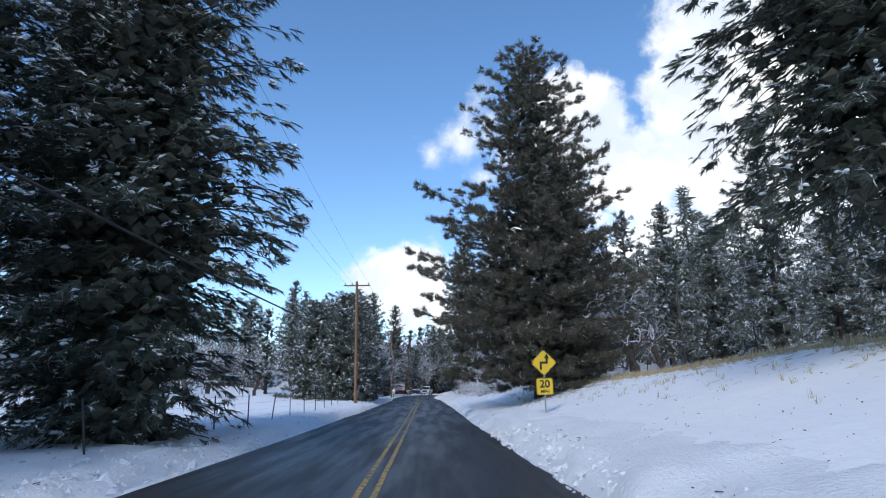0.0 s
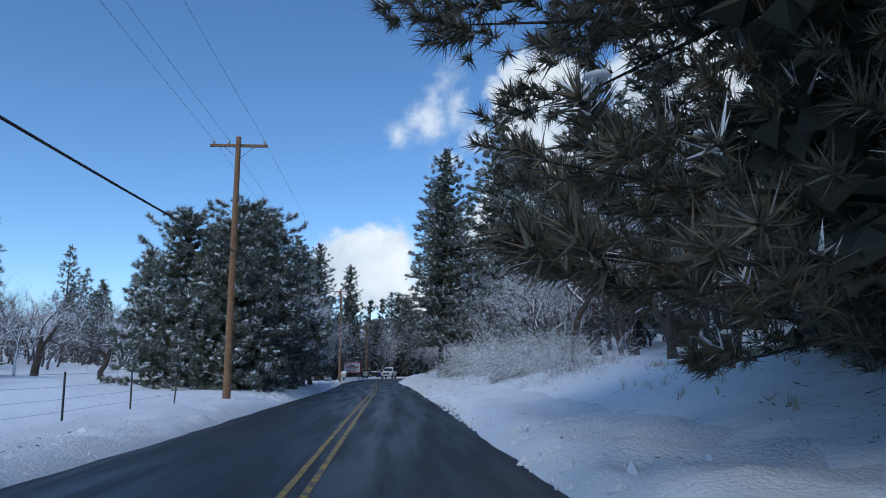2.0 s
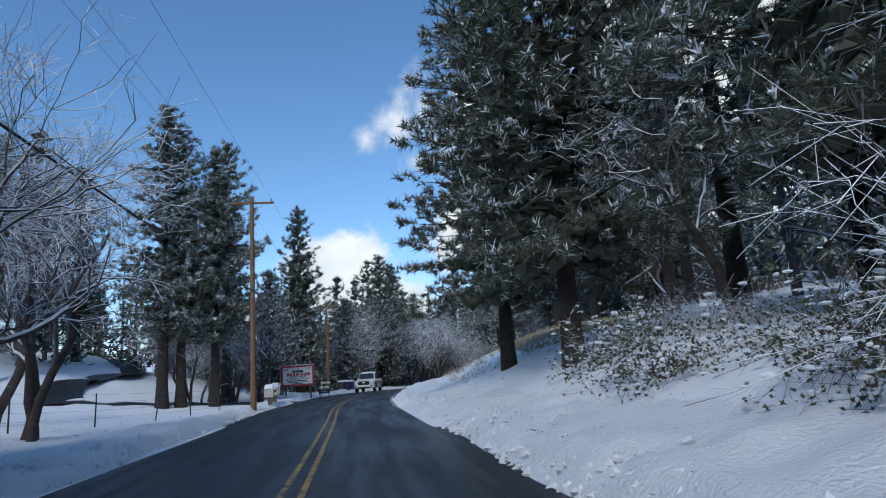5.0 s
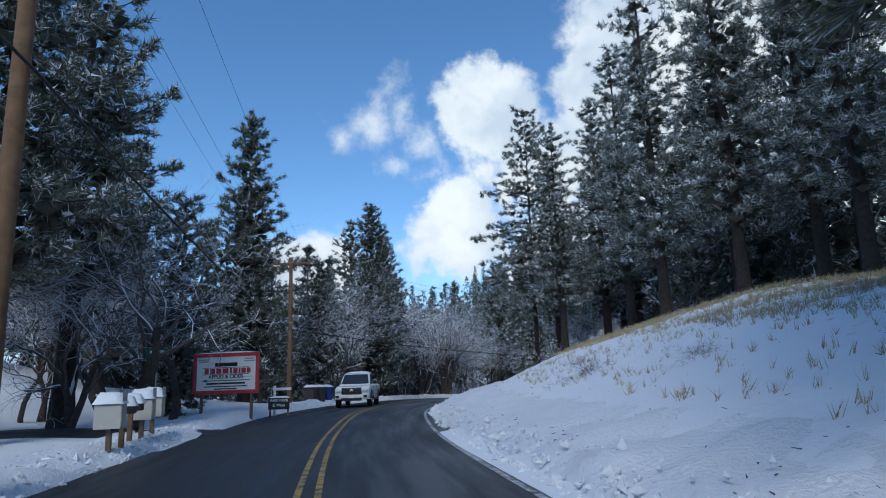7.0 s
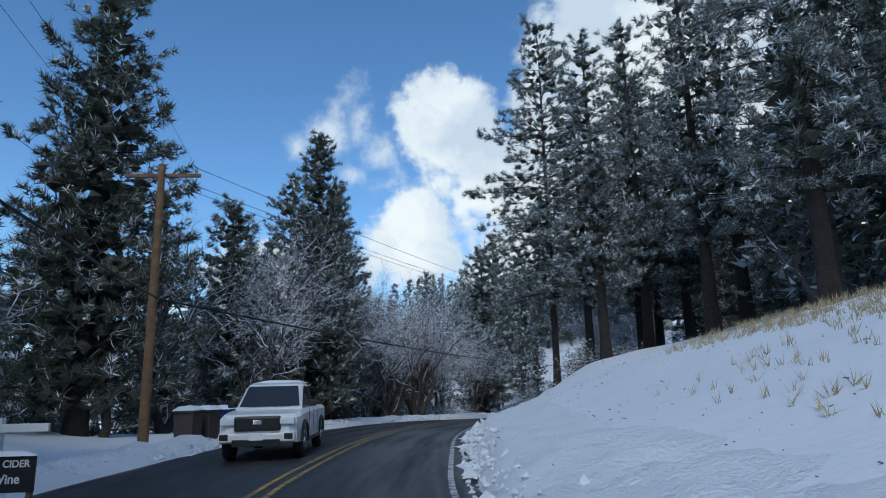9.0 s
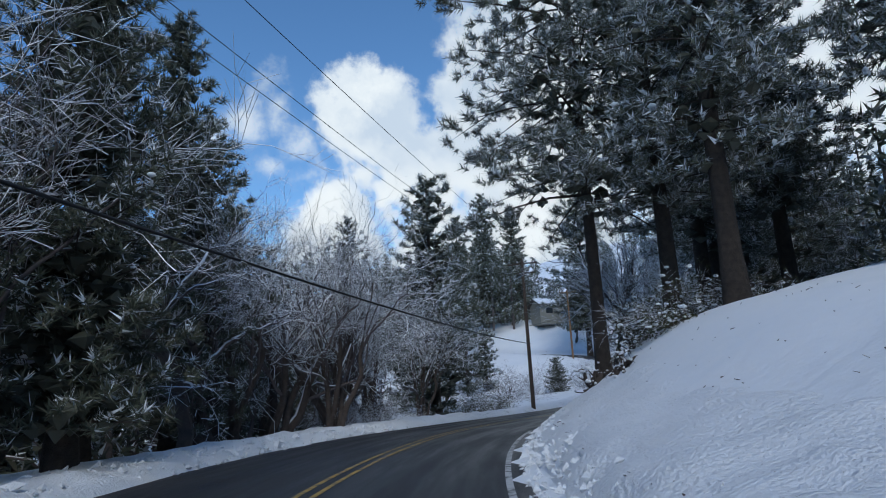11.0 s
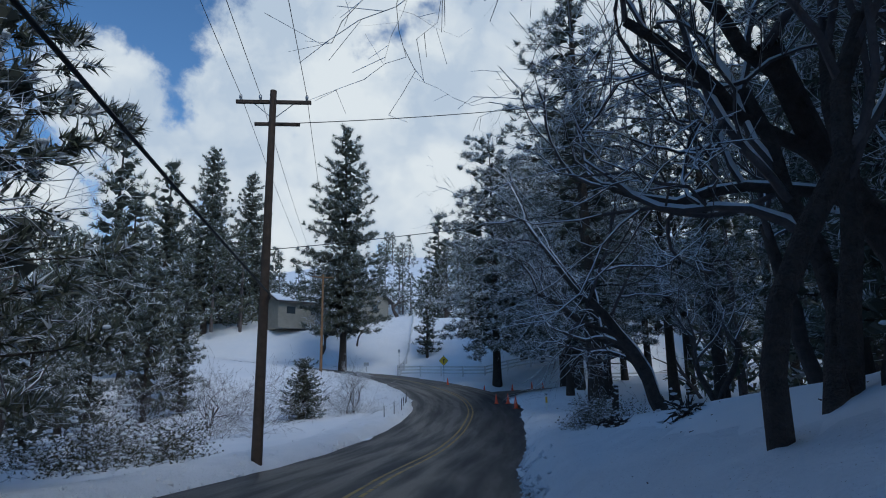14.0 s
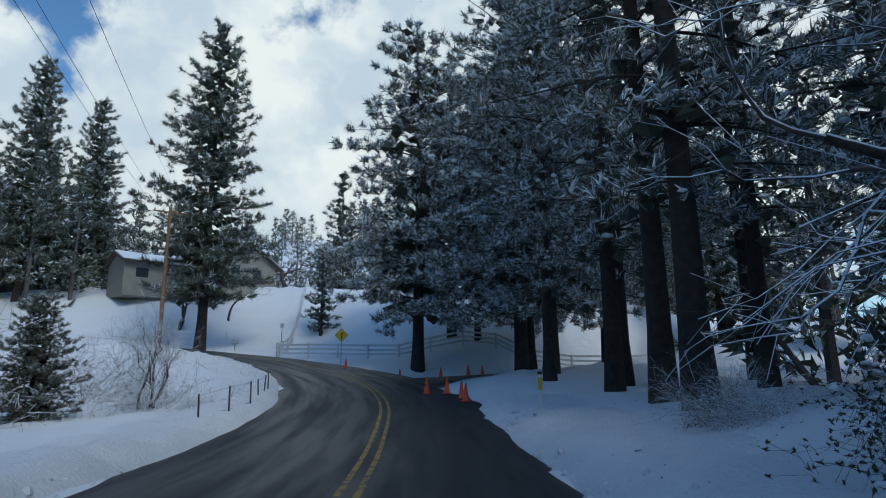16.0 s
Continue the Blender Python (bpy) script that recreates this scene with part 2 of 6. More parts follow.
EDGE_R, EDGE_L = 3.4, 4.3


def spline(points, step=0.35):
    p = np.array(points, float)
    p = np.vstack([2 * p[0] - p[1], p, 2 * p[-1] - p[-2]])
    out = []
    for i in range(1, len(p) - 2):
        n = max(2, int(np.linalg.norm(p[i + 1] - p[i]) / step))
        t = (np.arange(n) / n)[:, None]
        a, b, c, d = p[i - 1], p[i], p[i + 1], p[i + 2]
        # centripetal-like tangents by chord length
        lb, lc, ld = (np.linalg.norm(q) for q in (b - a, c - b, d - c))
        m1 = ((c - b) / lc * lb + (b - a) / lb * lc) / (lb + lc) * lc
        m2 = ((d - c) / ld * lc + (c - b) / lc * ld) / (lc + ld) * lc
        out.append((2 * t**3 - 3 * t**2 + 1) * b + (t**3 - 2 * t**2 + t) * m1 + (-2 * t**3 + 3 * t**2) * c + (t**3 - t**2) * m2)
    out.append(p[-2:-1])
    return np.concatenate(out)


CL = spline(ROAD)
TAN = np.gradient(CL[:, :2], axis=0)
TAN /= np.linalg.norm(TAN, axis=1)[:, None]
NOR = np.stack([TAN[:, 1], -TAN[:, 0]], 1)          # to the right
ARC = np.r_[0, np.cumsum(np.linalg.norm(np.diff(CL[:, :2], axis=0), axis=1))]
SIDE = spline([(60.5, 214.5, 0.85), (66, 216.2, 1.35), (73, 214.6, 1.75), (84, 209.0, 2.2), (100, 199, 2.6)], 0.5)

# cross-section beside the road, keyed by y along the centre line: bank height, bank width, slope beyond
BANK_R = np.array([(-60, 2.4, 9, .05), (20, 2.6, 9, .05), (38, 2.0, 8, .06), (55, 1.6, 6, .08), (75, 1.5, 5, .12), (95, 2.0, 6, .1),
                   (112, 3.0, 9, .11), (130, 4.1, 12, .11), (142, 3.8, 11, .12), (152, 2.9, 7.5, .14), (158, 2.5, 6.2, .15), (165, 3.1, 5.2, .2), (175, 3.4, 4.4, .25),
                   (184, 2.0, 4.0, .12), (192, 1.5, 4.0, .05), (200, .9, 4.0, .03), (208, .5, 3, .02), (216, .4, 3, .06), (224, .5, 5, .25), (232, .6, 6, .55),
                   (250, .6, 6, .55), (280, .5, 4, .3), (310, .5, 2, .2)], float)
BANK_L = np.array([(-60, .3, 3, .02), (50, .35, 3, .02), (66, .55, 3, .03), (88, .6, 3, .04), (98, .3, 3, .06), (112, .25, 4, .10),
                   (122, .2, 4, .05), (127, .2, 5, .10), (135, .2, 8, .27), (145, .2, 8, .28), (154, .2, 3, -.04), (170, .2, 2.5, -.12), (190, .15, 3, -.07), (205, .15, 3, -.04), (222, .05, 3, -.13), (262, .05, 3, -.16), (310, .1, 3, -.05)], float)


def smooth01(u):
    u = np.clip(u, 0, 1)
    return u * u * (3 - 2 * u)


def nearest(x, y):
    """Index of the nearest point of the centre line and the signed distance, right positive."""
    p = np.stack([x, y], -1).reshape(-1, 2)
    step = 3
    k, d = np.empty(len(p), int), np.empty(len(p))
    for i in range(0, len(p), 4000):
        q = p[i:i + 4000]
        dd = ((q[:, None] - CL[None, ::step, :2]) ** 2).sum(-1)
        j = dd.argmin(1) * step
        k[i:i + 4000] = j
        d[i:i + 4000] = np.sqrt(dd.min(1)) * np.sign(((q - CL[j, :2]) * NOR[j]).sum(1) + 1e-9)
    return k, d


def ground(x, y, bare=False):
    """Height of the snow-covered ground."""
    x, y = np.asarray(x, float), np.asarray(y, float)
    shape = np.broadcast(x, y).shape
    x, y = np.broadcast_to(x, shape).ravel(), np.broadcast_to(y, shape).ravel()
    k, d = nearest(x, y)
    yc = CL[k, 1]
    r = [np.interp(yc, BANK_R[:, 0], BANK_R[:, i]) for i in (1, 2, 3)]
    l = [np.interp(yc, BANK_L[:, 0], BANK_L[:, i]) for i in (1, 2, 3)]
    ur, ul = d - EDGE_R, -d - EDGE_L
    hr = r[0] * (0.65 * np.clip(ur / r[1], 0, 1) + 0.35 * smooth01(ur / r[1])) + r[2] * np.minimum(np.clip(ur - r[1], 0, 45), np.interp(yc, [212, 226], [45, 15]))
    hl = l[0] * smooth01(ul / l[1]) + l[2] * np.clip(ul - l[1], 0, 40)
    z = CL[k, 2] + np.where(d > 0, hr, hl)
    z = z - 0.12 * smooth01((EDGE_R + 0.2 - d) / 0.4) * smooth01((d + EDGE_L + 0.2) / 0.4)
    # the mouth of the side road
    dd = np.full(len(x), 1e9)
    near = (x > 45) & (x < 130) & (y > 180) & (y < 240)
    if near.any():
        q = np.stack([x[near], y[near]], -1)
        e = ((q[:, None] - SIDE[None, :, :2]) ** 2).sum(-1)
        f = smooth01((6.5 - np.sqrt(e.min(1))) / 3.5)
        z[near] = z[near] * (1 - f) + (SIDE[e.argmin(1), 2] - 0.12) * f
    inside = (d < EDGE_R + 0.1) & (d > -EDGE_L - 0.1)
    z[inside] = np.minimum(z[inside], CL[k[inside], 2] - 0.12)
    off = np.maximum(np.abs(d) - 6, 0)
    rough = np.minimum(off / 10, 1)
    z = z + rough * (0.16 * np.sin(x * 0.61 + 1.3 * np.sin(y * 0.23)) * np.cos(y * 0.47 + x * 0.11) + 0.08 * np.sin(x * 1.7 + y * 0.9))
    # far hills
    for cx, cy, h, sx in ((300, 450, 62, 120), (60, 680, 40, 160)):
        z = z + h * np.exp(-((x - cx) ** 2 + (y - cy) ** 2) / (2 * sx * sx)) * smooth01((np.abs(d) - 60) / 120)
    return z.reshape(shape)


def gz(x, y):
    return float(ground(np.array([x]), np.array([y]))[0])


def at_road(y, d):
    """A place beside the road: y along the centre line, d metres to the right of it."""
    k = int(np.abs(CL[:, 1] - y).argmin())
    p = CL[k, :2] + NOR[k] * d
    return float(p[0]), float(p[1]), float(CL[k, 2]), math.degrees(math.atan2(-TAN[k, 0], TAN[k, 1]))


def build_ground():
    def axis(lo, hi, step):
        a = np.arange(lo, hi + 0.01, step)
        g = np.cumsum(step * 1.22 ** np.arange(1, 34))
        g = g[g < 2600]
        return np.r_[(lo - g)[::-1], a, hi + g]
    xs, ys = axis(-24, 94, 1.15), axis(-14, 262, 1.15)
    X, Y = np.meshgrid(xs, ys, indexing="ij")
    Z = ground(X, Y)
    nx, ny = X.shape
    i, j = np.meshgrid(np.arange(nx - 1), np.arange(ny - 1), indexing="ij")
    f = np.stack([i * ny + j, (i + 1) * ny + j, (i + 1) * ny + j + 1, i * ny + j + 1], -1).reshape(-1, 4)
    me = mesh("ground", np.stack([X, Y, Z], -1).reshape(-1, 3), f, [GROUND], True)
    k, d = nearest(X, Y)
    yc = CL[k, 1]
    bw = np.interp(yc, BANK_R[:, 0], BANK_R[:, 2])
    crest = np.exp(-((d - EDGE_R - bw * 1.05) / 4.2) ** 2) * np.interp(yc, [-60, 8, 25, 45, 52, 105, 118, 136, 146, 152], [.5, .55, .62, .4, .05, .05, .7, .68, .3, 0])
    at = me.attributes.new("grass", "FLOAT", "POINT")
    at.data.foreach_set("value", crest.ravel())
    soil = 0.6 * np.exp(-(((X - 8.3) / 4.2) ** 2 + ((Y - 36.5) / 6.5) ** 2) ** 1.5)
    for px, py, rr, amt in ((16.5, 92, 6, .45), (9.5, 93, 4, .4), (53, 199, 5, .3)):
        soil = np.maximum(soil, amt * np.exp(-(((X - px) ** 2 + (Y - py) ** 2) / rr ** 2)))
    st = me.attributes.new("soil", "FLOAT", "POINT")
    st.data.foreach_set("value", soil.ravel())
    tagged(new("ground", me), "snow-covered ground with dry grass along the bank", "ground", kind="structure")


def strip(name, line, nor, arc, offsets, dz, mat, sel=None, rows=None):
    """A ribbon along a line, offsets across it."""
    idx = np.arange(len(line)) if sel is None else sel
    o = np.asarray(offsets, float)
    P = np.empty((len(idx), len(o), 3))
    P[..., :2] = line[idx, None, :2] + nor[idx, None] * o[None, :, None]
    P[..., 2] = line[idx, 2][:, None] + (np.asarray(dz) if np.ndim(dz) else dz)
    if rows is not None:
        P[..., 2] += rows
    n, k = P.shape[:2]
    i, j = np.meshgrid(np.arange(n - 1), np.arange(k - 1), indexing="ij")
    f = np.stack([i * k + j, i * k + j + 1, (i + 1) * k + j + 1, (i + 1) * k + j], -1).reshape(-1, 4)
    me = mesh(name, P.reshape(-1, 3), f, [mat], True)
    uv = me.uv_layers.new(name="UVMap")
    li = np.empty(len(me.loops), int)
    me.loops.foreach_get("vertex_index", li)
    U = np.stack([np.broadcast_to(o[None, :], (n, k)), np.broadcast_to(arc[idx][:, None], (n, k))], -1).reshape(-1, 2)
    uv.data.foreach_set("uv", U[li].ravel())
    return me


def build_road():
    offs = np.linspace(-EDGE_L - 0.5, EDGE_R + 0.5, 11)
    tagged(new("road", strip("road", CL, NOR, ARC, offs, -0.012 * np.abs(offs), ASPHALT)),
           "wet dark asphalt two-lane road cleared of snow", "road", kind="structure")
    for d in (-0.14, 0.14):
        tagged(new("centre_line", strip("centre_line", CL, NOR, ARC, (d - 0.05, d + 0.05), 0.005 - 0.012 * abs(d), YELLOW_LINE)),
               "worn double yellow centre line on asphalt", "road marking", kind="structure")
    sel = np.where((CL[:, 1] > 112) & (CL[:, 1] < 172))[0]
    tagged(new("edge_line", strip("edge_line", CL, NOR, ARC, (2.95, 3.06), -0.028, WHITE_LINE, sel)),
           "thin worn white edge line on asphalt", "road marking", kind="structure")
    t = np.gradient(SIDE[:, :2], axis=0)
    t /= np.linalg.norm(t, axis=1)[:, None]
    arc = np.r_[0, np.cumsum(np.linalg.norm(np.diff(SIDE[:, :2], axis=0), axis=1))]
    tagged(new("side_road", strip("side_road", SIDE, np.stack([t[:, 1], -t[:, 0]], 1), arc, np.linspace(-2.6, 2.6, 5), -0.03, ASPHALT)),
           "dark side road meeting the bend", "road", kind="structure")


def build_berm(sign):
    """Ploughed, lumpy snow along the edge of the asphalt."""
    rng = np.random.default_rng(5 if sign > 0 else 6)
    edge = EDGE_R if sign > 0 else EDGE_L
    sel = np.arange(len(CL))
    if sign > 0:
        sel = sel[(CL[:, 1] < 207)]
    n = len(sel)
    edge = edge + (0.32 * np.interp(CL[sel, 1], [112, 125, 172, 180], [0, 1, 1, 0]) if sign > 0 else 0.0) * np.ones(n)
    u = np.array([-0.25, -0.05, 0.12, 0.3, 0.5, 0.75, 1.05, 1.4, 1.8, 2.3, 2.9])
    prof = np.array([-0.16, 0.02, 0.12, 0.20, 0.25, 0.26, 0.22, 0.16, 0.10, 0.05, -0.10])
    def smooth_noise(gap, amount, mid=0.0):
        v = np.interp(np.arange(n), np.arange(0, n + 2 * gap, gap), rng.normal(mid, amount, len(np.arange(0, n + 2 * gap, gap))))
        w = np.hanning(gap + 3)
        return np.convolve(np.pad(v, gap + 3, "edge"), w / w.sum(), "same")[gap + 3:-gap - 3]
    wob = smooth_noise(4, 0.05) + smooth_noise(24, 0.12)
    off = sign * (edge[:, None] + u[None, :] + wob[:, None] * np.linspace(1, 0, len(u))[None, :])
    P = np.empty((n, len(u), 3))
    P[..., :2] = CL[sel, None, :2] + NOR[sel, None] * off[..., None]
    g = ground(P[..., 0], P[..., 1])
    lump = rng.normal(0, 1, (n, len(u)))
    lump = (lump + np.roll(lump, 1, 0) + np.roll(lump, 1, 1)) / 1.7
    hgt = np.interp(np.arange(n), np.arange(0, n + 40, 20), rng.uniform(0.6, 1.35, len(np.arange(0, n + 40, 20))))
    hgt = hgt * np.interp(CL[sel, 1], [208, 222], [1, 0.3]) if sign < 0 else hgt
    amp = np.where(prof > 0.04, 0.055, 0.012)
    P[..., 2] = np.maximum(g, CL[sel, 2][:, None]) * 1.0 + prof * hgt[:, None] + lump * amp
    P[:, 0, 2] = CL[sel, 2] - 0.2
    k = len(u)
    i, j = np.meshgrid(np.arange(n - 1), np.arange(k - 1), indexing="ij")
    f = np.stack([i * k + j, i * k + j + 1, (i + 1) * k + j + 1, (i + 1) * k + j], -1).reshape(-1, 4)
    if sign < 0:
        f = f[:, ::-1]
    tagged(new("snow_berm", mesh("snow_berm", P.reshape(-1, 3), f, [PLOWED], True)),
           "ploughed lumpy snow ridge along the asphalt edge", "snow bank", kind="structure")


def build_clouds():
    """A far dome section with cumulus, outside everything."""
    m = bpy.data.materials.new("cloud_sky")
    m.use_nodes = True
    n = m.node_tree
    n.nodes.clear()
    out, mixs = n.nodes.new("ShaderNodeOutputMaterial"), n.nodes.new("ShaderNodeMixShader")
    tr, em = n.nodes.new("ShaderNodeBsdfTransparent"), n.nodes.new("ShaderNodeEmission")
    tc = n.nodes.new("ShaderNodeTexCoord").outputs["Object"]
    nrm = n.nodes.new("ShaderNodeVectorMath")
    nrm.operation = "NORMALIZE"
    n.links.new(tc, nrm.inputs[0])
    d = nrm.outputs[0]

    def math_node(op, a, b=None, c=None):
        x = n.nodes.new("ShaderNodeMath")
        x.operation = op
        for s, v in zip(x.inputs, (a, b, c)):
            if v is None:
                continue
            if isinstance(v, (int, float)):
                s.default_value = v
            else:
                n.links.new(v, s)
        return x.outputs[0]
    # warp the direction a little, so that the edges billow
    warp = node(n, "ShaderNodeTexNoise", Scale=9.0, Detail=8.0, Roughness=0.62)
    n.links.new(d, warp.inputs["Vector"])
    sub = n.nodes.new("ShaderNodeVectorMath")
    sub.operation = "SUBTRACT"
    n.links.new(warp.outputs["Color"], sub.inputs[0])
    sub.inputs[1].default_value = (0.5, 0.5, 0.5)
    sc = n.nodes.new("ShaderNodeVectorMath")
    sc.operation = "MULTIPLY_ADD"
    n.links.new(sub.outputs[0], sc.inputs[0])
    sc.inputs[1].default_value = (0.11, 0.11, 0.11)
    n.links.new(d, sc.inputs[2])
    wd = sc.outputs[0]
    # heaps: azimuth, elevation, radius in degrees, weight
    heaps = [(14.6, 22.6, 4.6, 1.0), (19.5, 18.0, 4.5, 1.0), (11.2, 12.5, 4.2, 1.0), (13.5, 17.0, 2.2, 0.7), (-1.6, 9.3, 4.2, 1.0), (3.0, 6.0, 4.0, 0.8),
             (25.8, 23.0, 4.6, 1.0), (30, 28, 6.5, 1.0), (30, 15, 8, 1.0), (38, 22, 9, 1.0), (48, 26, 9, 1.0), (46, 12, 9, 1.0), (60, 24, 12, 1.0),
             (-8, 5, 3.5, 0.7), (20, 9, 6, 0.9), (35, 36, 6, 0.95), (75, 20, 14, 1.0)]
    wisps = [(3.4, 22.0, 2.4, 1.0), (5.6, 24.6, 1.9, 1.0), (6.4, 22.6, 1.6, 1.0), (6.2, 18.9, 1.5, 1.0), (1.2, 21.2, 2.0, 0.9), (8.6, 20.4, 1.9, 1.0), (9.3, 17.5, 2.0, 0.9)]
    def field(rows, where):
        total = None
        for az, el, r, w in rows:
            c = (math.sin(radians(az)) * math.cos(radians(el)), math.cos(radians(az)) * math.cos(radians(el)), math.sin(radians(el)))
            dist = n.nodes.new("ShaderNodeVectorMath")
            dist.operation = "DISTANCE"
            n.links.new(where, dist.inputs[0])
            dist.inputs[1].default_value = c
            v = math_node("MULTIPLY_ADD", dist.outputs["Value"], -w / radians(r), 2 * w)
            total = v if total is None else math_node("SMOOTH_MAX", total, v, 0.25)
        return total

    total, thin = field(heaps, wd), field(wisps, wd)
    fine = node(n, "ShaderNodeTexNoise", Scale=26.0, Detail=8.0, Roughness=0.6)
    n.links.new(d, fine.inputs["Vector"])
    dens = math_node("ADD", total, math_node("MULTIPLY", math_node("SUBTRACT", fine.outputs["Fac"], 0.5), 0.9))
    r = n.nodes.new("ShaderNodeMapRange")
    r.interpolation_type = "SMOOTHSTEP"
    r.inputs["From Min"].default_value, r.inputs["From Max"].default_value = 0.82, 1.22
    n.links.new(dens, r.inputs["Value"])
    veil = n.nodes.new("ShaderNodeMapRange")
    veil.interpolation_type = "SMOOTHSTEP"
    veil.inputs["From Min"].default_value, veil.inputs["From Max"].default_value, veil.inputs["To Max"].default_value = 0.75, 2.3, 0.75
    n.links.new(math_node("ADD", thin, math_node("MULTIPLY", math_node("SUBTRACT", fine.outputs["Fac"], 0.5), 2.4)), veil.inputs["Value"])
    alpha = math_node("MAXIMUM", r.outputs[0], veil.outputs[0])
    shade = node(n, "ShaderNodeTexNoise", Scale=7.0, Detail=5.0, Roughness=0.55)
    n.links.new(wd, shade.inputs["Vector"])
    sr = n.nodes.new("ShaderNodeMapRange")
    sr.inputs["From Min"].default_value, sr.inputs["From Max"].default_value = 0.38, 0.6
    n.links.new(shade.outputs["Fac"], sr.inputs["Value"])
    n.links.new(mix(n, sr.outputs[0], (0.66, 0.73, 0.84), (1.0, 1.0, 1.0)), em.inputs[0])
    em.inputs[1].default_value = 1.7
    n.links.new(alpha, mixs.inputs[0])
    n.links.new(tr.outputs[0], mixs.inputs[1])
    n.links.new(em.outputs[0], mixs.inputs[2])
    n.links.new(mixs.outputs[0], out.inputs[0])
    R = 4000.0
    az, el = np.radians(np.linspace(-35, 125, 33)), np.radians(np.linspace(-3, 56, 16))
    A, E = np.meshgrid(az, el, indexing="ij")
    P = np.stack([np.sin(A) * np.cos(E), np.cos(A) * np.cos(E), np.sin(E)], -1).reshape(-1, 3) * R
    k = len(el)
    i, j = np.meshgrid(np.arange(len(az) - 1), np.arange(k - 1), indexing="ij")
    f = np.stack([i * k + j, i * k + j + 1, (i + 1) * k + j + 1, (i + 1) * k + j], -1).reshape(-1, 4)
    ob = new("backdrop", mesh("backdrop", P, f, [m], True))
    ob.visible_shadow = False
    tagged(ob, "white cumulus clouds in the blue sky", "clouds", kind="structure")


build_ground()
build_road()
build_berm(1)
build_berm(-1)
build_clouds()


def clods(sign, n, seed):
    """Broken lumps of ploughed snow lying on and beside the berm."""
    rng = np.random.default_rng(seed)
    k = rng.integers(int(60 / 0.35), len(CL) - 200, n)
    k = k[CL[k, 1] < (206 if sign > 0 else 262)]
    n = len(k)
    u = np.abs(rng.normal(0.0, 1.0, n)) * (0.5 if sign > 0 else 0.9) - 0.15
    edge = EDGE_R if sign > 0 else EDGE_L
    P = CL[k, :2] + NOR[k] * (sign * (edge + u))[:, None]
    g = np.maximum(ground(P[:, 0], P[:, 1]), CL[k, 2] - 0.03)
    h = np.interp(u, [-0.15, 0.1, 0.5, 1.0, 1.8, 2.9], [0, 0.1, 0.22, 0.2, 0.1, 0.0])
    C = np.c_[P, g + h]
    base = np.array([(1, 0, 0), (-1, 0, 0), (0, 1, 0), (0, -1, 0), (0, 0, 1), (0, 0, -1)], float)
    s = rng.gamma(2.0, 0.013, n) + 0.012
    V = (base[None] * (1 + rng.normal(0, 0.3, (n, 6, 3))) + rng.normal(0, 0.25, (n, 6, 3))) * s[:, None, None] * np.array((1.1, 1.1, 1.0)) + C[:, None]
    T = np.array([(0, 2, 4), (2, 1, 4), (1, 3, 4), (3, 0, 4), (2, 0, 5), (1, 2, 5), (3, 1, 5), (0, 3, 5)])
    F = (np.arange(n)[:, None, None] * 6 + T[None]).reshape(-1, 3)
    tagged(new("snow_clods", mesh("snow_clods", V.reshape(-1, 3), F, [PLOWED], False)), "broken clods of ploughed snow along the berm", "snow clods", kind="stuff")


clods(1, 7000, 11)
clods(-1, 7000, 12)


# ---- trees ----
def blades(centres, dirs, rng, per, length, width, spread, flat=0.0):
    """Needle blades: one thin triangle each, in tufts round the given directions."""
    n = len(centres)
    c = np.repeat(centres, per, 0)
    d = np.repeat(dirs, per, 0) + rng.normal(0, spread, (n * per, 3))
    d[:, 2] *= 1 - flat
    d /= np.linalg.norm(d, axis=1)[:, None]
    side = np.cross(d, rng.normal(0, 1, d.shape))
    side /= np.maximum(np.linalg.norm(side, axis=1), 1e-6)[:, None]
    ln = length * rng.uniform(0.6, 1.2, len(d))[:, None]
    w = width * rng.uniform(0.7, 1.3, len(d))[:, None]
    root = c + rng.normal(0, 0.12, c.shape) * length
    V = np.stack([root - side * w / 2, root + side * w / 2, root + d * ln], 1).reshape(-1, 3)
    return V, np.arange(len(V)).reshape(-1, 3)


def lumps(centres, rng, size, flat=0.6, up=0.0):
    """The dense inner mass of a puff of needles: an uneven eight-sided body each."""
    n = len(centres)
    ax = np.array([(1, 0, 0), (0, 1, 0), (-1, 0, 0), (0, -1, 0), (0, 0, 1), (0, 0, -1)], float)
    V = ax[None] * rng.uniform(0.6, 1.35, (n, 6, 1)) * size + rng.normal(0, 0.16, (n, 6, 3)) * size
    V[..., 2] *= flat
    a = rng.uniform(0, 6.28, n)
    c, s_ = np.cos(a)[:, None], np.sin(a)[:, None]
    V = np.stack([V[..., 0] * c - V[..., 1] * s_, V[..., 0] * s_ + V[..., 1] * c, V[..., 2] + up], -1) + centres[:, None]
    F = np.array([(0, 1, 4), (1, 2, 4), (2, 3, 4), (3, 0, 4), (1, 0, 5), (2, 1, 5), (3, 2, 5), (0, 3, 5)])
    return V.reshape(-1, 3), (np.arange(n)[:, None, None] * 6 + F[None]).reshape(-1, 3)


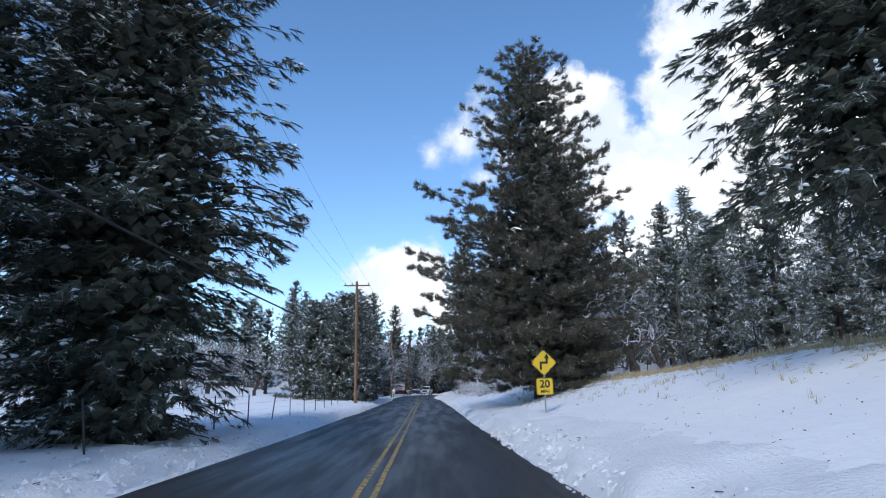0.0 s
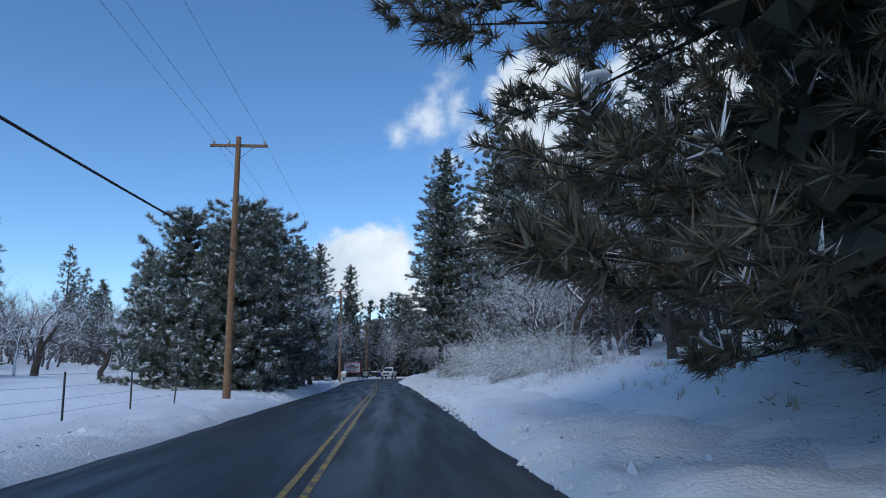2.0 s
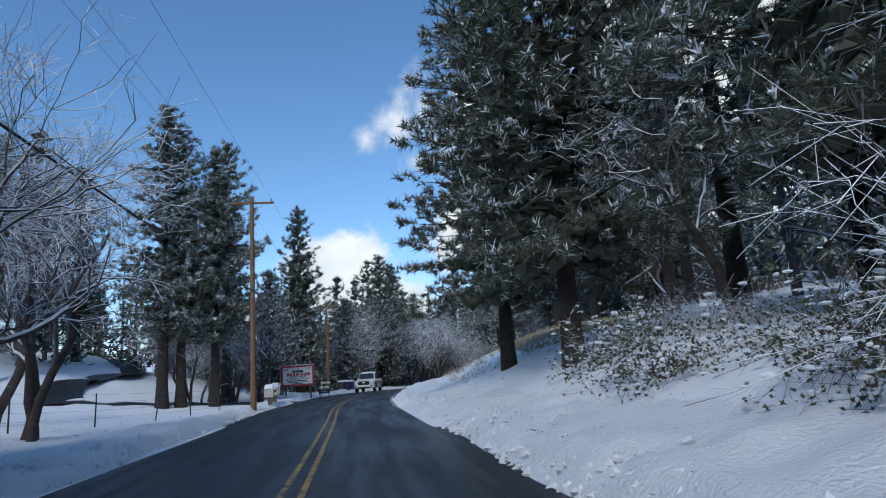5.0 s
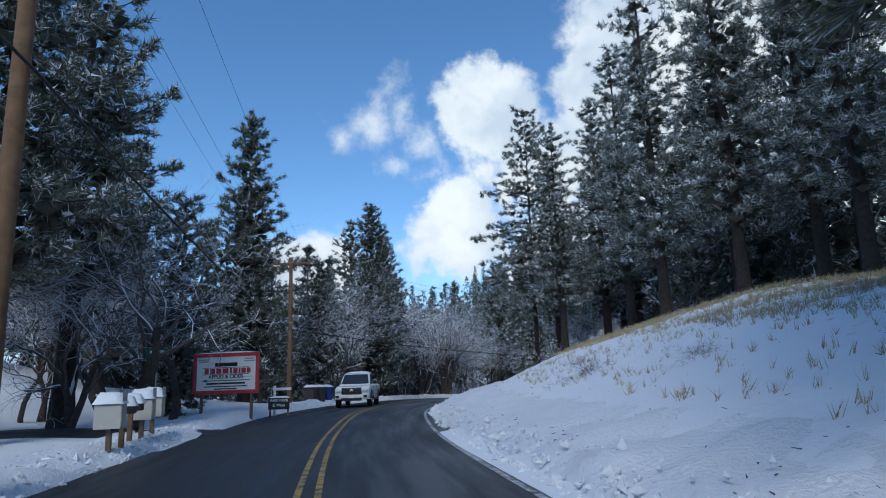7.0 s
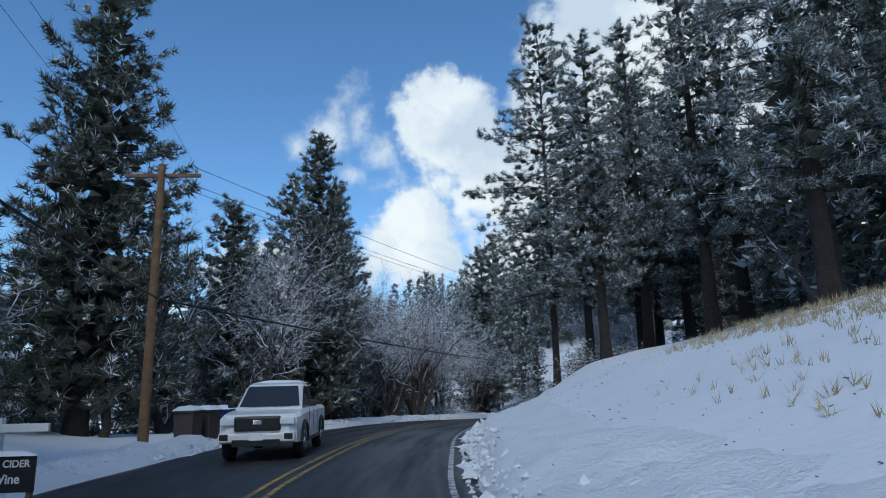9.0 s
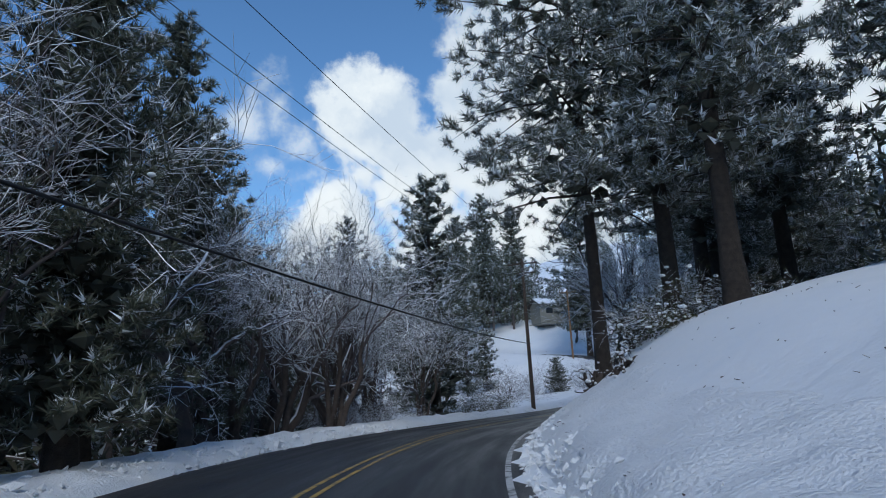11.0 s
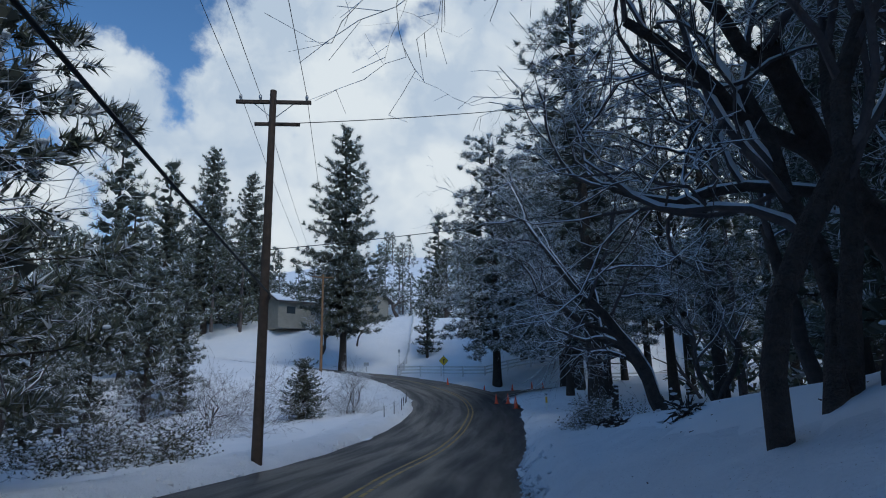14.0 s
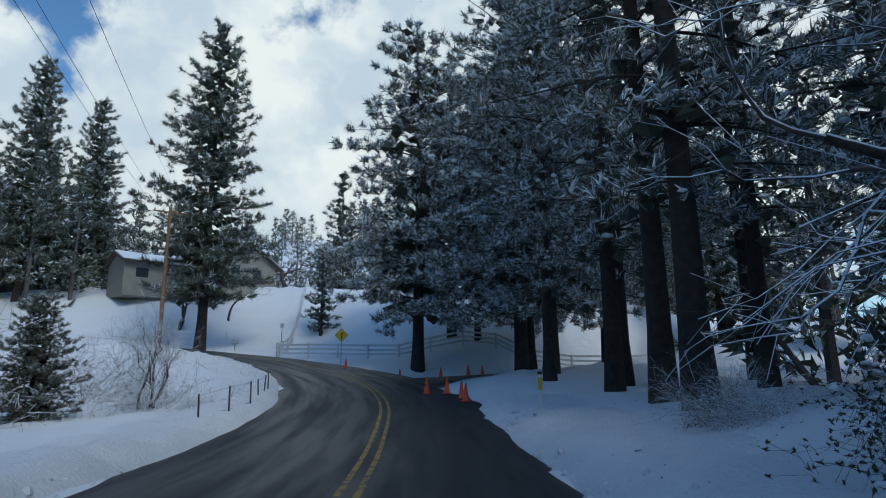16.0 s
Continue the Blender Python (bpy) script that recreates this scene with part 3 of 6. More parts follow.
def puffs(C, D, rng, per, length, width, angle=(25, 85)):
    """Bottle-brush tufts: thin needle bundles standing off a short twig at C along D."""
    n = len(C)
    ax = D / np.maximum(np.linalg.norm(D, axis=1), 1e-6)[:, None]
    ax, c = np.repeat(ax, per, 0), np.repeat(C, per, 0)
    side = np.cross(ax, rng.normal(0, 1, ax.shape))
    side /= np.maximum(np.linalg.norm(side, axis=1), 1e-6)[:, None]
    th = np.radians(rng.uniform(*angle, n * per))[:, None]
    d = ax * np.cos(th) + side * np.sin(th)
    d[:, 2] += 0.12
    ln = length * rng.uniform(0.6, 1.15, (n * per, 1)) * np.repeat(rng.uniform(0.75, 1.2, n), per)[:, None]
    root = c + ax * length * rng.uniform(-0.55, 0.35, (n * per, 1))
    w = np.cross(d, rng.normal(0, 1, d.shape))
    w *= width * rng.uniform(0.3, 0.6, (n * per, 1)) / np.maximum(np.linalg.norm(w, axis=1), 1e-6)[:, None]
    return np.stack([root - w, root + w, root + d * ln], 1).reshape(-1, 3), np.arange(n * per * 3).reshape(-1, 3)


def fronds(C, D, rng, per, length, width):
    """Flat drooping cedar sprays: leaflets fanned in one plane round the axis D."""
    n = len(C)
    ax = D / np.maximum(np.linalg.norm(D, axis=1), 1e-6)[:, None]
    side = np.cross(ax, np.array((0, 0, 1.0)) + rng.normal(0, 0.45, ax.shape))
    side /= np.maximum(np.linalg.norm(side, axis=1), 1e-6)[:, None]
    ax, side, c = np.repeat(ax, per, 0), np.repeat(side, per, 0), np.repeat(C, per, 0)
    u = rng.uniform(-0.6, 0.5, (n * per, 1))
    th = np.radians(rng.normal(0, 42, (n * per, 1)))
    d = ax * np.cos(th) + side * np.sin(th) + rng.normal(0, 0.16, ax.shape)
    d[:, 2] -= 0.25
    ln = length * rng.uniform(0.45, 0.9, (n * per, 1))
    root = c + ax * u * length
    w = np.cross(d, np.cross(ax, side) + rng.normal(0, 0.5, d.shape))
    w *= width * rng.uniform(0.3, 0.6, (n * per, 1)) / np.maximum(np.linalg.norm(w, axis=1), 1e-6)[:, None]
    return np.stack([root - w, root + w, root + d * ln], 1).reshape(-1, 3), np.arange(n * per * 3).reshape(-1, 3)


ICO_V = [(-1, 1.618, 0), (1, 1.618, 0), (-1, -1.618, 0), (1, -1.618, 0), (0, -1, 1.618), (0, 1, 1.618), (0, -1, -1.618), (0, 1, -1.618), (1.618, 0, -1), (1.618, 0, 1), (-1.618, 0, -1), (-1.618, 0, 1)]
ICO_F = [(0, 11, 5), (0, 5, 1), (0, 1, 7), (0, 7, 10), (0, 10, 11), (1, 5, 9), (5, 11, 4), (11, 10, 2), (10, 7, 6), (7, 1, 8), (3, 9, 4), (3, 4, 2), (3, 2, 6), (3, 6, 8), (3, 8, 9), (4, 9, 5), (2, 4, 11), (6, 2, 10), (8, 6, 7), (9, 8, 1)]


def snow_blobs(C, rng, size, flat=0.5):
    """Soft clumps of lying snow, each an uneven rounded body."""
    n = len(C)
    base = np.array(ICO_V) / 1.9
    V = base[None] * rng.uniform(0.7, 1.25, (n, 12, 1)) * (size * rng.gamma(4.0, 0.25, (n, 1, 1)).clip(0.35, 1.9))
    V *= np.stack([rng.uniform(0.6, 1.5, n), rng.uniform(0.6, 1.2, n), np.full(n, flat)], 1)[:, None]
    a = rng.uniform(0, 6.28, n)
    c, s_ = np.cos(a)[:, None], np.sin(a)[:, None]
    V = np.stack([V[..., 0] * c - V[..., 1] * s_, V[..., 0] * s_ + V[..., 1] * c, V[..., 2]], -1) + C[:, None]
    return V.reshape(-1, 3), (np.arange(n)[:, None, None] * 12 + np.array(ICO_F)[None]).reshape(-1, 3)


def conifer(name, seed, H, R, clear, limbs=5, gap=0.55, fill=1.0, cedar=False, snow=0.4, tuft=0.34, per=26, wide=0.05, droop=0.22, rise=0.12, shape=0.75, low=0.7, peak=0.15, radius=None, needles=None, blob=0.42, core=0.6, lean=0.0):
    """Meshes of a conifer: trunk with limbs, crown of needle tufts, snow. clear: height of the first limbs."""
    rng = np.random.default_rng(seed)
    r0 = radius or 0.016 * H + 0.08
    k = 12
    zz = np.linspace(-0.4, H * 0.97, k)
    wob = np.cumsum(rng.normal(0, 0.010 * H / k, (k, 2)), 0)
    wob -= wob[0]
    wob[:, 0] += lean * np.clip(zz, 0, None)
    tr = np.c_[wob, zz]
    rad = r0 * (1 - 0.93 * (np.clip(zz, 0, None) / H) ** 0.9)
    rad[0] *= 1.25
    paths = [(tr, rad, 9)]
    cents, dirs, inner = [], [], []
    sector = rng.uniform(0.78, 1.1, 9)
    z = clear
    while z < H * 0.985:
        f = (z - clear) / (H - clear)
        prof = (1 - f) ** shape * (low + (1 - low) * min(1, f / peak))
        turn = rng.uniform(0, 6.283)
        count = max(3, int(limbs * (1 - 0.35 * f) + rng.random()))
        for i in range(count):
            if rng.random() < 0.10:
                continue
            az = turn + 6.283 * i / count + rng.normal(0, 0.3)
            L = (R * prof * sector[int(az / 6.283 * 9) % 9] + 0.25) * rng.uniform(0.62, 1.12)
            up = rng.normal(rise + 0.55 * f, 0.10)
            m = 5
            t = np.linspace(0, 1, m)
            h = np.array((math.cos(az), math.sin(az)))
            zb = z + rng.uniform(-0.25, 0.25)
            p = np.empty((m, 3))
            p[:, :2] = np.array([np.interp(zb, zz, tr[:, 0]), np.interp(zb, zz, tr[:, 1])]) + h * (L * t)[:, None]
            p[:, 2] = zb + L * (up * t - droop * t ** 2 + (0.14 if not cedar else -0.05) * t ** 4)
            if L > 0.6:
                paths.append((p, np.linspace(0.010 * L + 0.014, 0.007, m), 3))
            cnt = max(3, int((2.5 + 1.9 * L ** 1.45) * fill + rng.random()))
            tt = 1 - 0.78 * rng.random(cnt) ** 1.25
            tt[0] = 1.0
            q = np.stack([np.interp(tt, t, p[:, a]) for a in range(3)], 1)
            s = rng.normal(0, 0.27, cnt) * L * (1.12 - tt) ** 0.8
            s[0] = 0
            q[:, :2] += np.array((-h[1], h[0]))[None] * s[:, None]
            q[:, 2] += rng.normal(0.03, 0.10, cnt) - 0.10 * np.abs(s)
            cents.append(q)
            w = np.sign(s) * np.minimum(np.abs(s) * 1.2, 0.9)
            dirs.append(np.stack([h[0] - h[1] * w, h[1] + h[0] * w, np.full(cnt, 0.35 if not cedar else -0.45) + rng.normal(0, 0.25, cnt)], 1))
            e = max(1, int(cnt * core * 0.5))
            inner.append(np.stack([np.interp(rng.uniform(0.08, 0.5, e), t, p[:, a]) for a in range(3)], 1) + rng.normal(0, 0.12, (e, 3)) * (L * 0.5, L * 0.5, 1))
        z += gap * rng.uniform(0.75, 1.25)
    cents.append(np.c_[tr[-1, :2] + rng.normal(0, 0.08, (7, 2)), H + rng.uniform(-1.0, 0.15, 7)])
    dirs.append(np.tile((0.0, 0.0, 1.0), (7, 1)) + rng.normal(0, 0.25, (7, 3)))
    C, D, I = np.concatenate(cents), np.concatenate(dirs), np.concatenate(inner)
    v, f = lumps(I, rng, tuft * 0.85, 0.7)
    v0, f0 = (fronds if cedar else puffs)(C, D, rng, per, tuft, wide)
    crown = mesh(name + "_crown", np.concatenate([v, v0]), np.concatenate([f, f0 + len(v)]), [CEDAR if cedar else (needles or NEEDLES), INNER_SHADE], False, [1] * len(f) + [0] * len(f0))
    lit = rng.random(len(C)) < snow
    S = C[lit] + rng.normal(0, 0.18, (lit.sum(), 3)) * tuft + (0, 0, tuft * 0.38)
    # frosted upper needles with small clumps between them
    v1, f1 = snow_blobs(S[rng.random(len(S)) < 0.6], rng, tuft * blob * 0.62)
    up = D[lit] * (1, 1, 0.3) + (0, 0, 0.9 if not cedar else 0.2)
    v2, f2 = (fronds if cedar else puffs)(C[lit] + (0, 0, tuft * 0.1), up, rng, 8, tuft * 0.92, wide * 1.5)
    snowm = mesh(name + "_snow", np.concatenate([v1, v2]), np.concatenate([f1, f2 + len(v1)]), [TREE_SNOW], True)
    return tube_mesh(name + "_trunk", paths, PINE_BARK), crown, snowm


def grow(rng, start, way, length, r, level, out, spread, curl, lift, kids, top=9):
    m = 8 if level > 2 else (6 if level > 1 else (4 if level else 2))
    pts = [np.array(start, float)]
    d = np.array(way, float)
    for i in range(m - 1):
        d = d + rng.normal(0, curl * (1.0 if level > 2 else 1.5), 3) + np.array((0, 0, lift))
        d /= np.linalg.norm(d)
        pts.append(pts[-1] + d * length / (m - 1))
    pts = np.array(pts)
    r1 = r * (0.55 if level else 0.35)
    rad = np.linspace(r, r1, m)
    out.append((pts, rad, 7 if r > 0.09 else (4 if r > 0.025 else 3)))
    if level == 0:
        return
    n = kids[level - 1]
    for i in range(n):
        t = rng.uniform(0.25 if len(out) > 1 and level < top else 0.55, 1.0) if i < n - 1 else 1.0
        q = np.array([np.interp(t, np.linspace(0, 1, m), pts[:, a]) for a in range(3)])
        e = pts[-1] - pts[0]
        e /= np.linalg.norm(e)
        side = np.cross(e, rng.normal(0, 1, 3))
        side /= max(np.linalg.norm(side), 1e-6)
        w = e * rng.uniform(0.55, 0.9) + side * spread * rng.uniform(0.6, 1.2)
        w /= np.linalg.norm(w)
        rr = np.interp(t, [0, 1], [r, r1])
        grow(rng, q, w, length * (rng.uniform(0.5, 0.8) if level > 1 else rng.uniform(0.22, 0.5)), rr * rng.uniform(0.42, 0.62), level - 1, out, spread, curl, lift * 0.8, kids, top)


def snow_on(paths, rng, least=0.004, share=0.8, thick=1.0):
    """A ridge of snow lying along the upper side of limbs and twigs."""
    V, F, base = [], [], 0
    for pts, rad, k in paths:
        n = len(pts)
        d = np.gradient(pts, axis=0)
        d /= np.maximum(np.linalg.norm(d, axis=1), 1e-9)[:, None]
        if abs(d[:, 2]).mean() > 0.9 or rng.random() > share:
            continue
        u = np.cross(d, (0, 0, 1.0))
        u /= np.maximum(np.linalg.norm(u, axis=1), 1e-6)[:, None]
        w = np.cross(u, d)
        r = rad[:, None]
        g = np.minimum(0.006 + r * 0.5, 0.035) * thick * rng.uniform(0.5, 1.4, (n, 1))
        e = np.where(r > 0.05, rng.uniform(0.1, 0.75, (n, 1)), 0.95 * rng.uniform(0.7, 1.05, (n, 1)))
        low = np.sqrt(1 - np.minimum(e, 0.98) ** 2) * 0.9
        ring = np.stack([pts - u * r * e + w * r * low, pts + w * (r + g), pts + u * r * e + w * r * low], 1)
        ring[:, 0] -= u * 0.003
        ring[:, 2] += u * 0.003
        V.append(ring.reshape(-1, 3))
        i, j = np.meshgrid(np.arange(n - 1), np.arange(2), indexing="ij")
        F.append(np.stack([i * 3 + j, i * 3 + j + 1, (i + 1) * 3 + j + 1, (i + 1) * 3 + j], -1).reshape(-1, 4) + base)
        base += n * 3
    return np.concatenate(V), np.concatenate(F)


def bare_tree(name, seed, H, lean=(0, 0), stems=1, levels=4, kids=(5, 5, 4, 4), spread=0.75, curl=0.2, lift=0.07, snow=0.52, r=None, thick=1.0):
    rng = np.random.default_rng(seed)
    out = []
    for s in range(stems):
        way = np.array((lean[0], lean[1], 1.0)) + (rng.normal(0, 0.28, 3) * (1, 1, 0) if stems > 1 else 0)
        way /= np.linalg.norm(way)
        off = rng.normal(0, 0.25, 3) * (1, 1, 0) if stems > 1 else np.zeros(3)
        grow(rng, off - way * 0.9, way, H * 0.42, r or 0.0175 * H, levels, out, spread, curl, lift, kids, levels)
    trunk = tube_mesh(name + "_trunk", [p for p in out if p[2] > 4], BARK)
    twigs = tube_mesh(name + "_twigs", [p for p in out if p[2] <= 4], TWIG)
    v, f = snow_on(out, rng, share=snow, thick=thick * 0.85)
    return trunk, twigs, mesh(name + "_snow", v, f, [TREE_SNOW], True)


def shrub(name, seed, H, R, stems=40, leafy=0.0, snow=0.85, droop=-0.16):
    """A thicket of thin arching stems bowed by snow."""
    rng = np.random.default_rng(seed)
    out = []
    for s in range(stems):
        a = rng.uniform(0, 6.283)
        q = np.array((math.cos(a), math.sin(a), 0)) * R * 0.45 * rng.random()
        way = np.array((math.cos(a) * 0.75, math.sin(a) * 0.75, 1.0)) * rng.uniform(0.7, 1.2)
        grow(rng, q - (0, 0, 0.15), way / np.linalg.norm(way), H * rng.uniform(0.35, 0.7), 0.0085 * rng.uniform(0.6, 1.4), 2, out, 0.75, 0.32, droop, (7, 7))
    stem = tube_mesh(name + "_stems", [(p, np.maximum(r, 0.0026), 3) for p, r, k in out], TWIG)
    v, f = snow_on(out, rng, share=snow * 0.7, thick=0.8)
    leaves = None
    if leafy:
        tips = np.concatenate([p[0][1:] for p in out])
        tips = tips[rng.random(len(tips)) < leafy]
        lv, lf = blades(tips, np.tile((0, 0, 0.4), (len(tips), 1)), rng, 9, 0.055, 0.026, 0.9)
        leaves = mesh(name + "_leaves", lv, lf, [SHRUB])
        pv, pf = snow_blobs(tips[rng.random(len(tips)) < 0.22] + (0, 0, 0.03), rng, 0.05)
        f = [tuple(r) for r in f.tolist()] + [tuple(r) for r in (pf + len(v)).tolist()]
        v = np.concatenate([v, pv])
    return stem, leaves, mesh(name + "_snow", v, f, [TREE_SNOW])


KINDS = {}


def plant(kind, x, y, scale=1.0, turn=0.0, sink=0.0, z=None, tilt=(0, 0)):
    """Set a tree of a kind on the ground; the meshes of a kind are shared."""
    name, names, meshes, label, category, group = KINDS[kind]
    zz = gz(x, y) if z is None else z
    m = pose(x, y, zz - sink, tilt[0], tilt[1], turn) @ Matrix.Scale(scale, 4)
    ob = thing(name, m, label, category, group)
    ob.matrix_basis = pose(x, y, zz - sink, tilt[0], tilt[1], turn)
    ob.scale = (scale,) * 3
    for n_, me in zip(names, meshes):
        if me is not None:
            p = part(n_, me, None, ob)
            if n_ != "trunk":
                p["kind"] = "stuff"
    return ob


CP = ("trunk", "crown", "snow")
BP = ("trunk", "branchwork", "snow")
SP = ("stemwork", "foliage", "snow")


def kind(key, name, names, meshes, label, category, group):
    KINDS[key] = (name, names, meshes, label, category, group)


PL, CL_, BL = "green pine dusted with snow on its needle tufts", "dark dense cedar with snow on drooping sprays", "bare leafless oak with snow lying along its limbs"
def pine(key, label, group, *args, **more):
    kind(key, "pine_tree", CP, conifer(key, *args, **more), label, "tree", group)


RP, DP, GP = "roadside pines", "distant pines", "grove of tall pines"
pine("bigpine", "tall broad pine with brownish green needles and little snow", RP, 11, 22.4, 8.9, 0.7, limbs=6, gap=0.40, fill=1.15, tuft=0.34, per=56, wide=0.03, snow=0.10, blob=0.3, shape=0.66, low=0.66, peak=0.22, needles=BROWN_NEEDLES, core=0.8)
pine("brownpine", "brownish green pine with low boughs and little snow", RP, 13, 17, 5.0, 0.3, limbs=6, gap=0.42, per=24, snow=0.12, blob=0.3, shape=0.5, needles=BROWN_NEEDLES, core=0.8)
pine("bushpine", "dense dark pine with clumps of snow on its tufts", RP, 12, 11.5, 4.4, 0.3, limbs=7, gap=0.38, tuft=0.36, per=34, wide=0.04, snow=0.34, blob=0.5, shape=0.42, low=0.85, needles=DUSTED, core=0.9)
pine("conepine", "dense conical pine with a grey dusting of snow", RP, 28, 20, 4.1, 1.2, limbs=6, gap=0.42, tuft=0.36, per=24, wide=0.05, snow=0.2, blob=0.32, shape=0.62, low=0.75, needles=DUSTED, core=0.9)
pine("hillpine", "tall dense pine with brownish needles and patchy snow", RP, 29, 25, 6.0, 3.4, limbs=6, gap=0.5, tuft=0.38, per=24, wide=0.055, snow=0.24, blob=0.32, shape=0.6, low=0.75, radius=0.36, needles=DUSTED, core=0.8, droop=0.28)
pine("slopepine", "tall pine with a bare trunk and drooping snowy boughs", "tall roadside pines", 34, 27, 6.4, 6.6, limbs=5, gap=0.55, tuft=0.36, per=40, wide=0.034, snow=0.4, blob=0.34, shape=0.5, low=0.9, radius=0.26, needles=LADEN, core=0.2, droop=0.44)
pine("pine1", PL, RP, 21, 20, 4.6, 2.2, limbs=5, gap=0.6, per=20, tuft=0.38, wide=0.058, shape=0.6, snow=0.28, blob=0.34, core=0.6)
pine("pine2", PL, RP, 22, 24, 4.8, 6.0, limbs=5, gap=0.62, per=20, tuft=0.40, wide=0.058, shape=0.58, snow=0.28, blob=0.34, core=0.6)
pine("pine3", PL, RP, 23, 16, 4.4, 0.8, limbs=5, gap=0.55, per=20, tuft=0.40, wide=0.058, shape=0.55, snow=0.32, blob=0.38, core=0.6)
pine("tallpine", "tall pine with a bare dark trunk and snowy limbs", "tall roadside pines", 24, 27, 4.9, 5.5, limbs=5, gap=0.72, per=22, tuft=0.42, wide=0.052, radius=0.43, snow=0.32, blob=0.34, shape=0.5, needles=LADEN, droop=0.36, core=0.25)
pine("trunkpine", "tall pine with a thick bare trunk", GP, 25, 26, 4.9, 5.2, limbs=5, gap=1.0, fill=0.7, per=28, tuft=0.38, wide=0.042, radius=0.35, snow=0.85, blob=0.36, shape=0.42, needles=LADEN, droop=0.38, core=0.25)
pine("broadpine", "broad pine with snow-laden boughs above a bare trunk", GP, 26, 20, 6.2, 3.2, limbs=6, gap=0.65, fill=1.0, per=28, tuft=0.40, wide=0.046, radius=0.34, snow=1.1, blob=0.38, shape=0.40, needles=LADEN, droop=0.42, core=0.4)
pine("fieldpine", "lone tall pine in the snowy field", DP, 27, 33, 7.2, 5.0, limbs=6, gap=0.72, per=22, tuft=0.55, wide=0.075, radius=0.5, snow=0.16, blob=0.32, shape=0.68, fill=0.85, low=0.8)
pine("farpine1", PL, DP, 31, 20, 4.6, 1.2, limbs=5, gap=0.85, fill=0.6, tuft=0.62, per=14, wide=0.11, snow=0.18, blob=0.34, shape=0.6)
pine("farpine2", PL, DP, 32, 17, 4.2, 1.5, limbs=5, gap=0.8, fill=0.6, tuft=0.6, per=14, wide=0.11, snow=0.18, blob=0.34, shape=0.55)
kind("cedar", "cedar_tree", CP, conifer("cedar", 41, 19, 4.5, 0.3, limbs=7, gap=0.32, fill=1.7, cedar=True, tuft=0.27, per=24, wide=0.042, snow=0.3, blob=0.3, droop=0.36, rise=0.24, shape=0.4, low=0.5, peak=0.32, core=1.0), CL_, "tree", "cedars beside the road")
kind("highcedar", "cedar_tree", CP, conifer("highcedar", 42, 19, 4.9, 3.6, limbs=7, gap=0.32, fill=1.7, cedar=True, tuft=0.29, per=24, wide=0.045, snow=0.14, blob=0.25, droop=0.46, rise=0.2, shape=0.36, low=0.85, peak=0.2, core=1.0), CL_, "tree", "cedars beside the road")
kind("oak1", "oak_tree", BP, bare_tree("oak1", 51, 11, (0.1, 0.1), 1, 5, (4, 4, 4, 4, 3)), BL, "tree", "bare oaks")
kind("oak2", "oak_tree", BP, bare_tree("oak2", 52, 12, (0.35, 0.0), 2, 4, (5, 5, 5, 4)), BL, "tree", "bare oaks")
kind("oak3", "oak_tree", BP, bare_tree("oak3", 53, 9, (0.0, 0.3), 3, 4, (5, 5, 4, 4), spread=0.85), BL, "tree", "bare oaks")
kind("thickoak", "oak_tree", BP, bare_tree("thickoak", 58, 10.0, (0, 0), 4, 4, (7, 6, 5, 4), spread=0.62, curl=0.24, lift=0.13, snow=0.75, r=0.12, thick=1.1), "many-stemmed bare oak with every twig outlined in snow", "tree", "bare oaks")
kind("leanoak", "oak_tree", BP, bare_tree("leanoak", 57, 13, (0.42, 0.0), 1, 5, (4, 4, 4, 4, 4), lift=0.05, r=0.26, snow=0.75, thick=1.2), "leaning bare oak with snow along its dark limbs", "tree", "bare oaks")
kind("faroak", "oak_tree", BP, bare_tree("faroak", 54, 9, (0.1, 0), 1, 4, (5, 5, 4, 4), r=0.3), BL, "tree", "distant bare oaks")
kind("shrub1", "shrub", SP, shrub("shrub1", 61, 3.6, 2.4, 44, 0, 1.0), "bare thicket bowed down by snow", "shrub", "roadside thickets")
kind("shrub2", "shrub", SP, shrub("shrub2", 62, 2.2, 2.0, 34, 0.85, 0.6), "evergreen shrub weighed down by snow", "shrub", "roadside thickets")
kind("weed", "dead_bush", SP, shrub("weed", 64, 1.7, 0.5, 8, 0, 0.1, 0.06), "small bare dead bush poking out of the snow", "shrub", "dead bushes on the bank")
kind("sapling", "bare_sapling", SP, shrub("sapling", 63, 3.2, 1.2, 22, 0, 0.35, 0.0), "bare reddish brown sapling clump", "shrub", "roadside saplings")

for x, y, s_ in ((6.6, 127.8, 1.0), (7.4, 122.5, .6), (9.6, 124.8, .55), (11.0, 121.6, .6), (7.9, 131.5, .5)):
    plant("weed", x, y, s_, x * 50, 0.05)
# first stretch, beside the field
for k_, x, y, s, a in [("cedar", -8.2, 18.4, 1.1, 10), ("cedar", -10.6, 20.6, 1.0, 250), ("cedar", -13.0, 15.5, 1.1, 130), ("cedar", -12.6, 23.5, 1.0, 70),
                       ("highcedar", 10.6, 13.2, 1.0, 40),
                       ("bigpine", 6.9, 38.4, 1.0, 0), ("brownpine", 8.9, 43.2, 1.0, 40)]:
    plant(k_, x, y, s, a, 0.1)
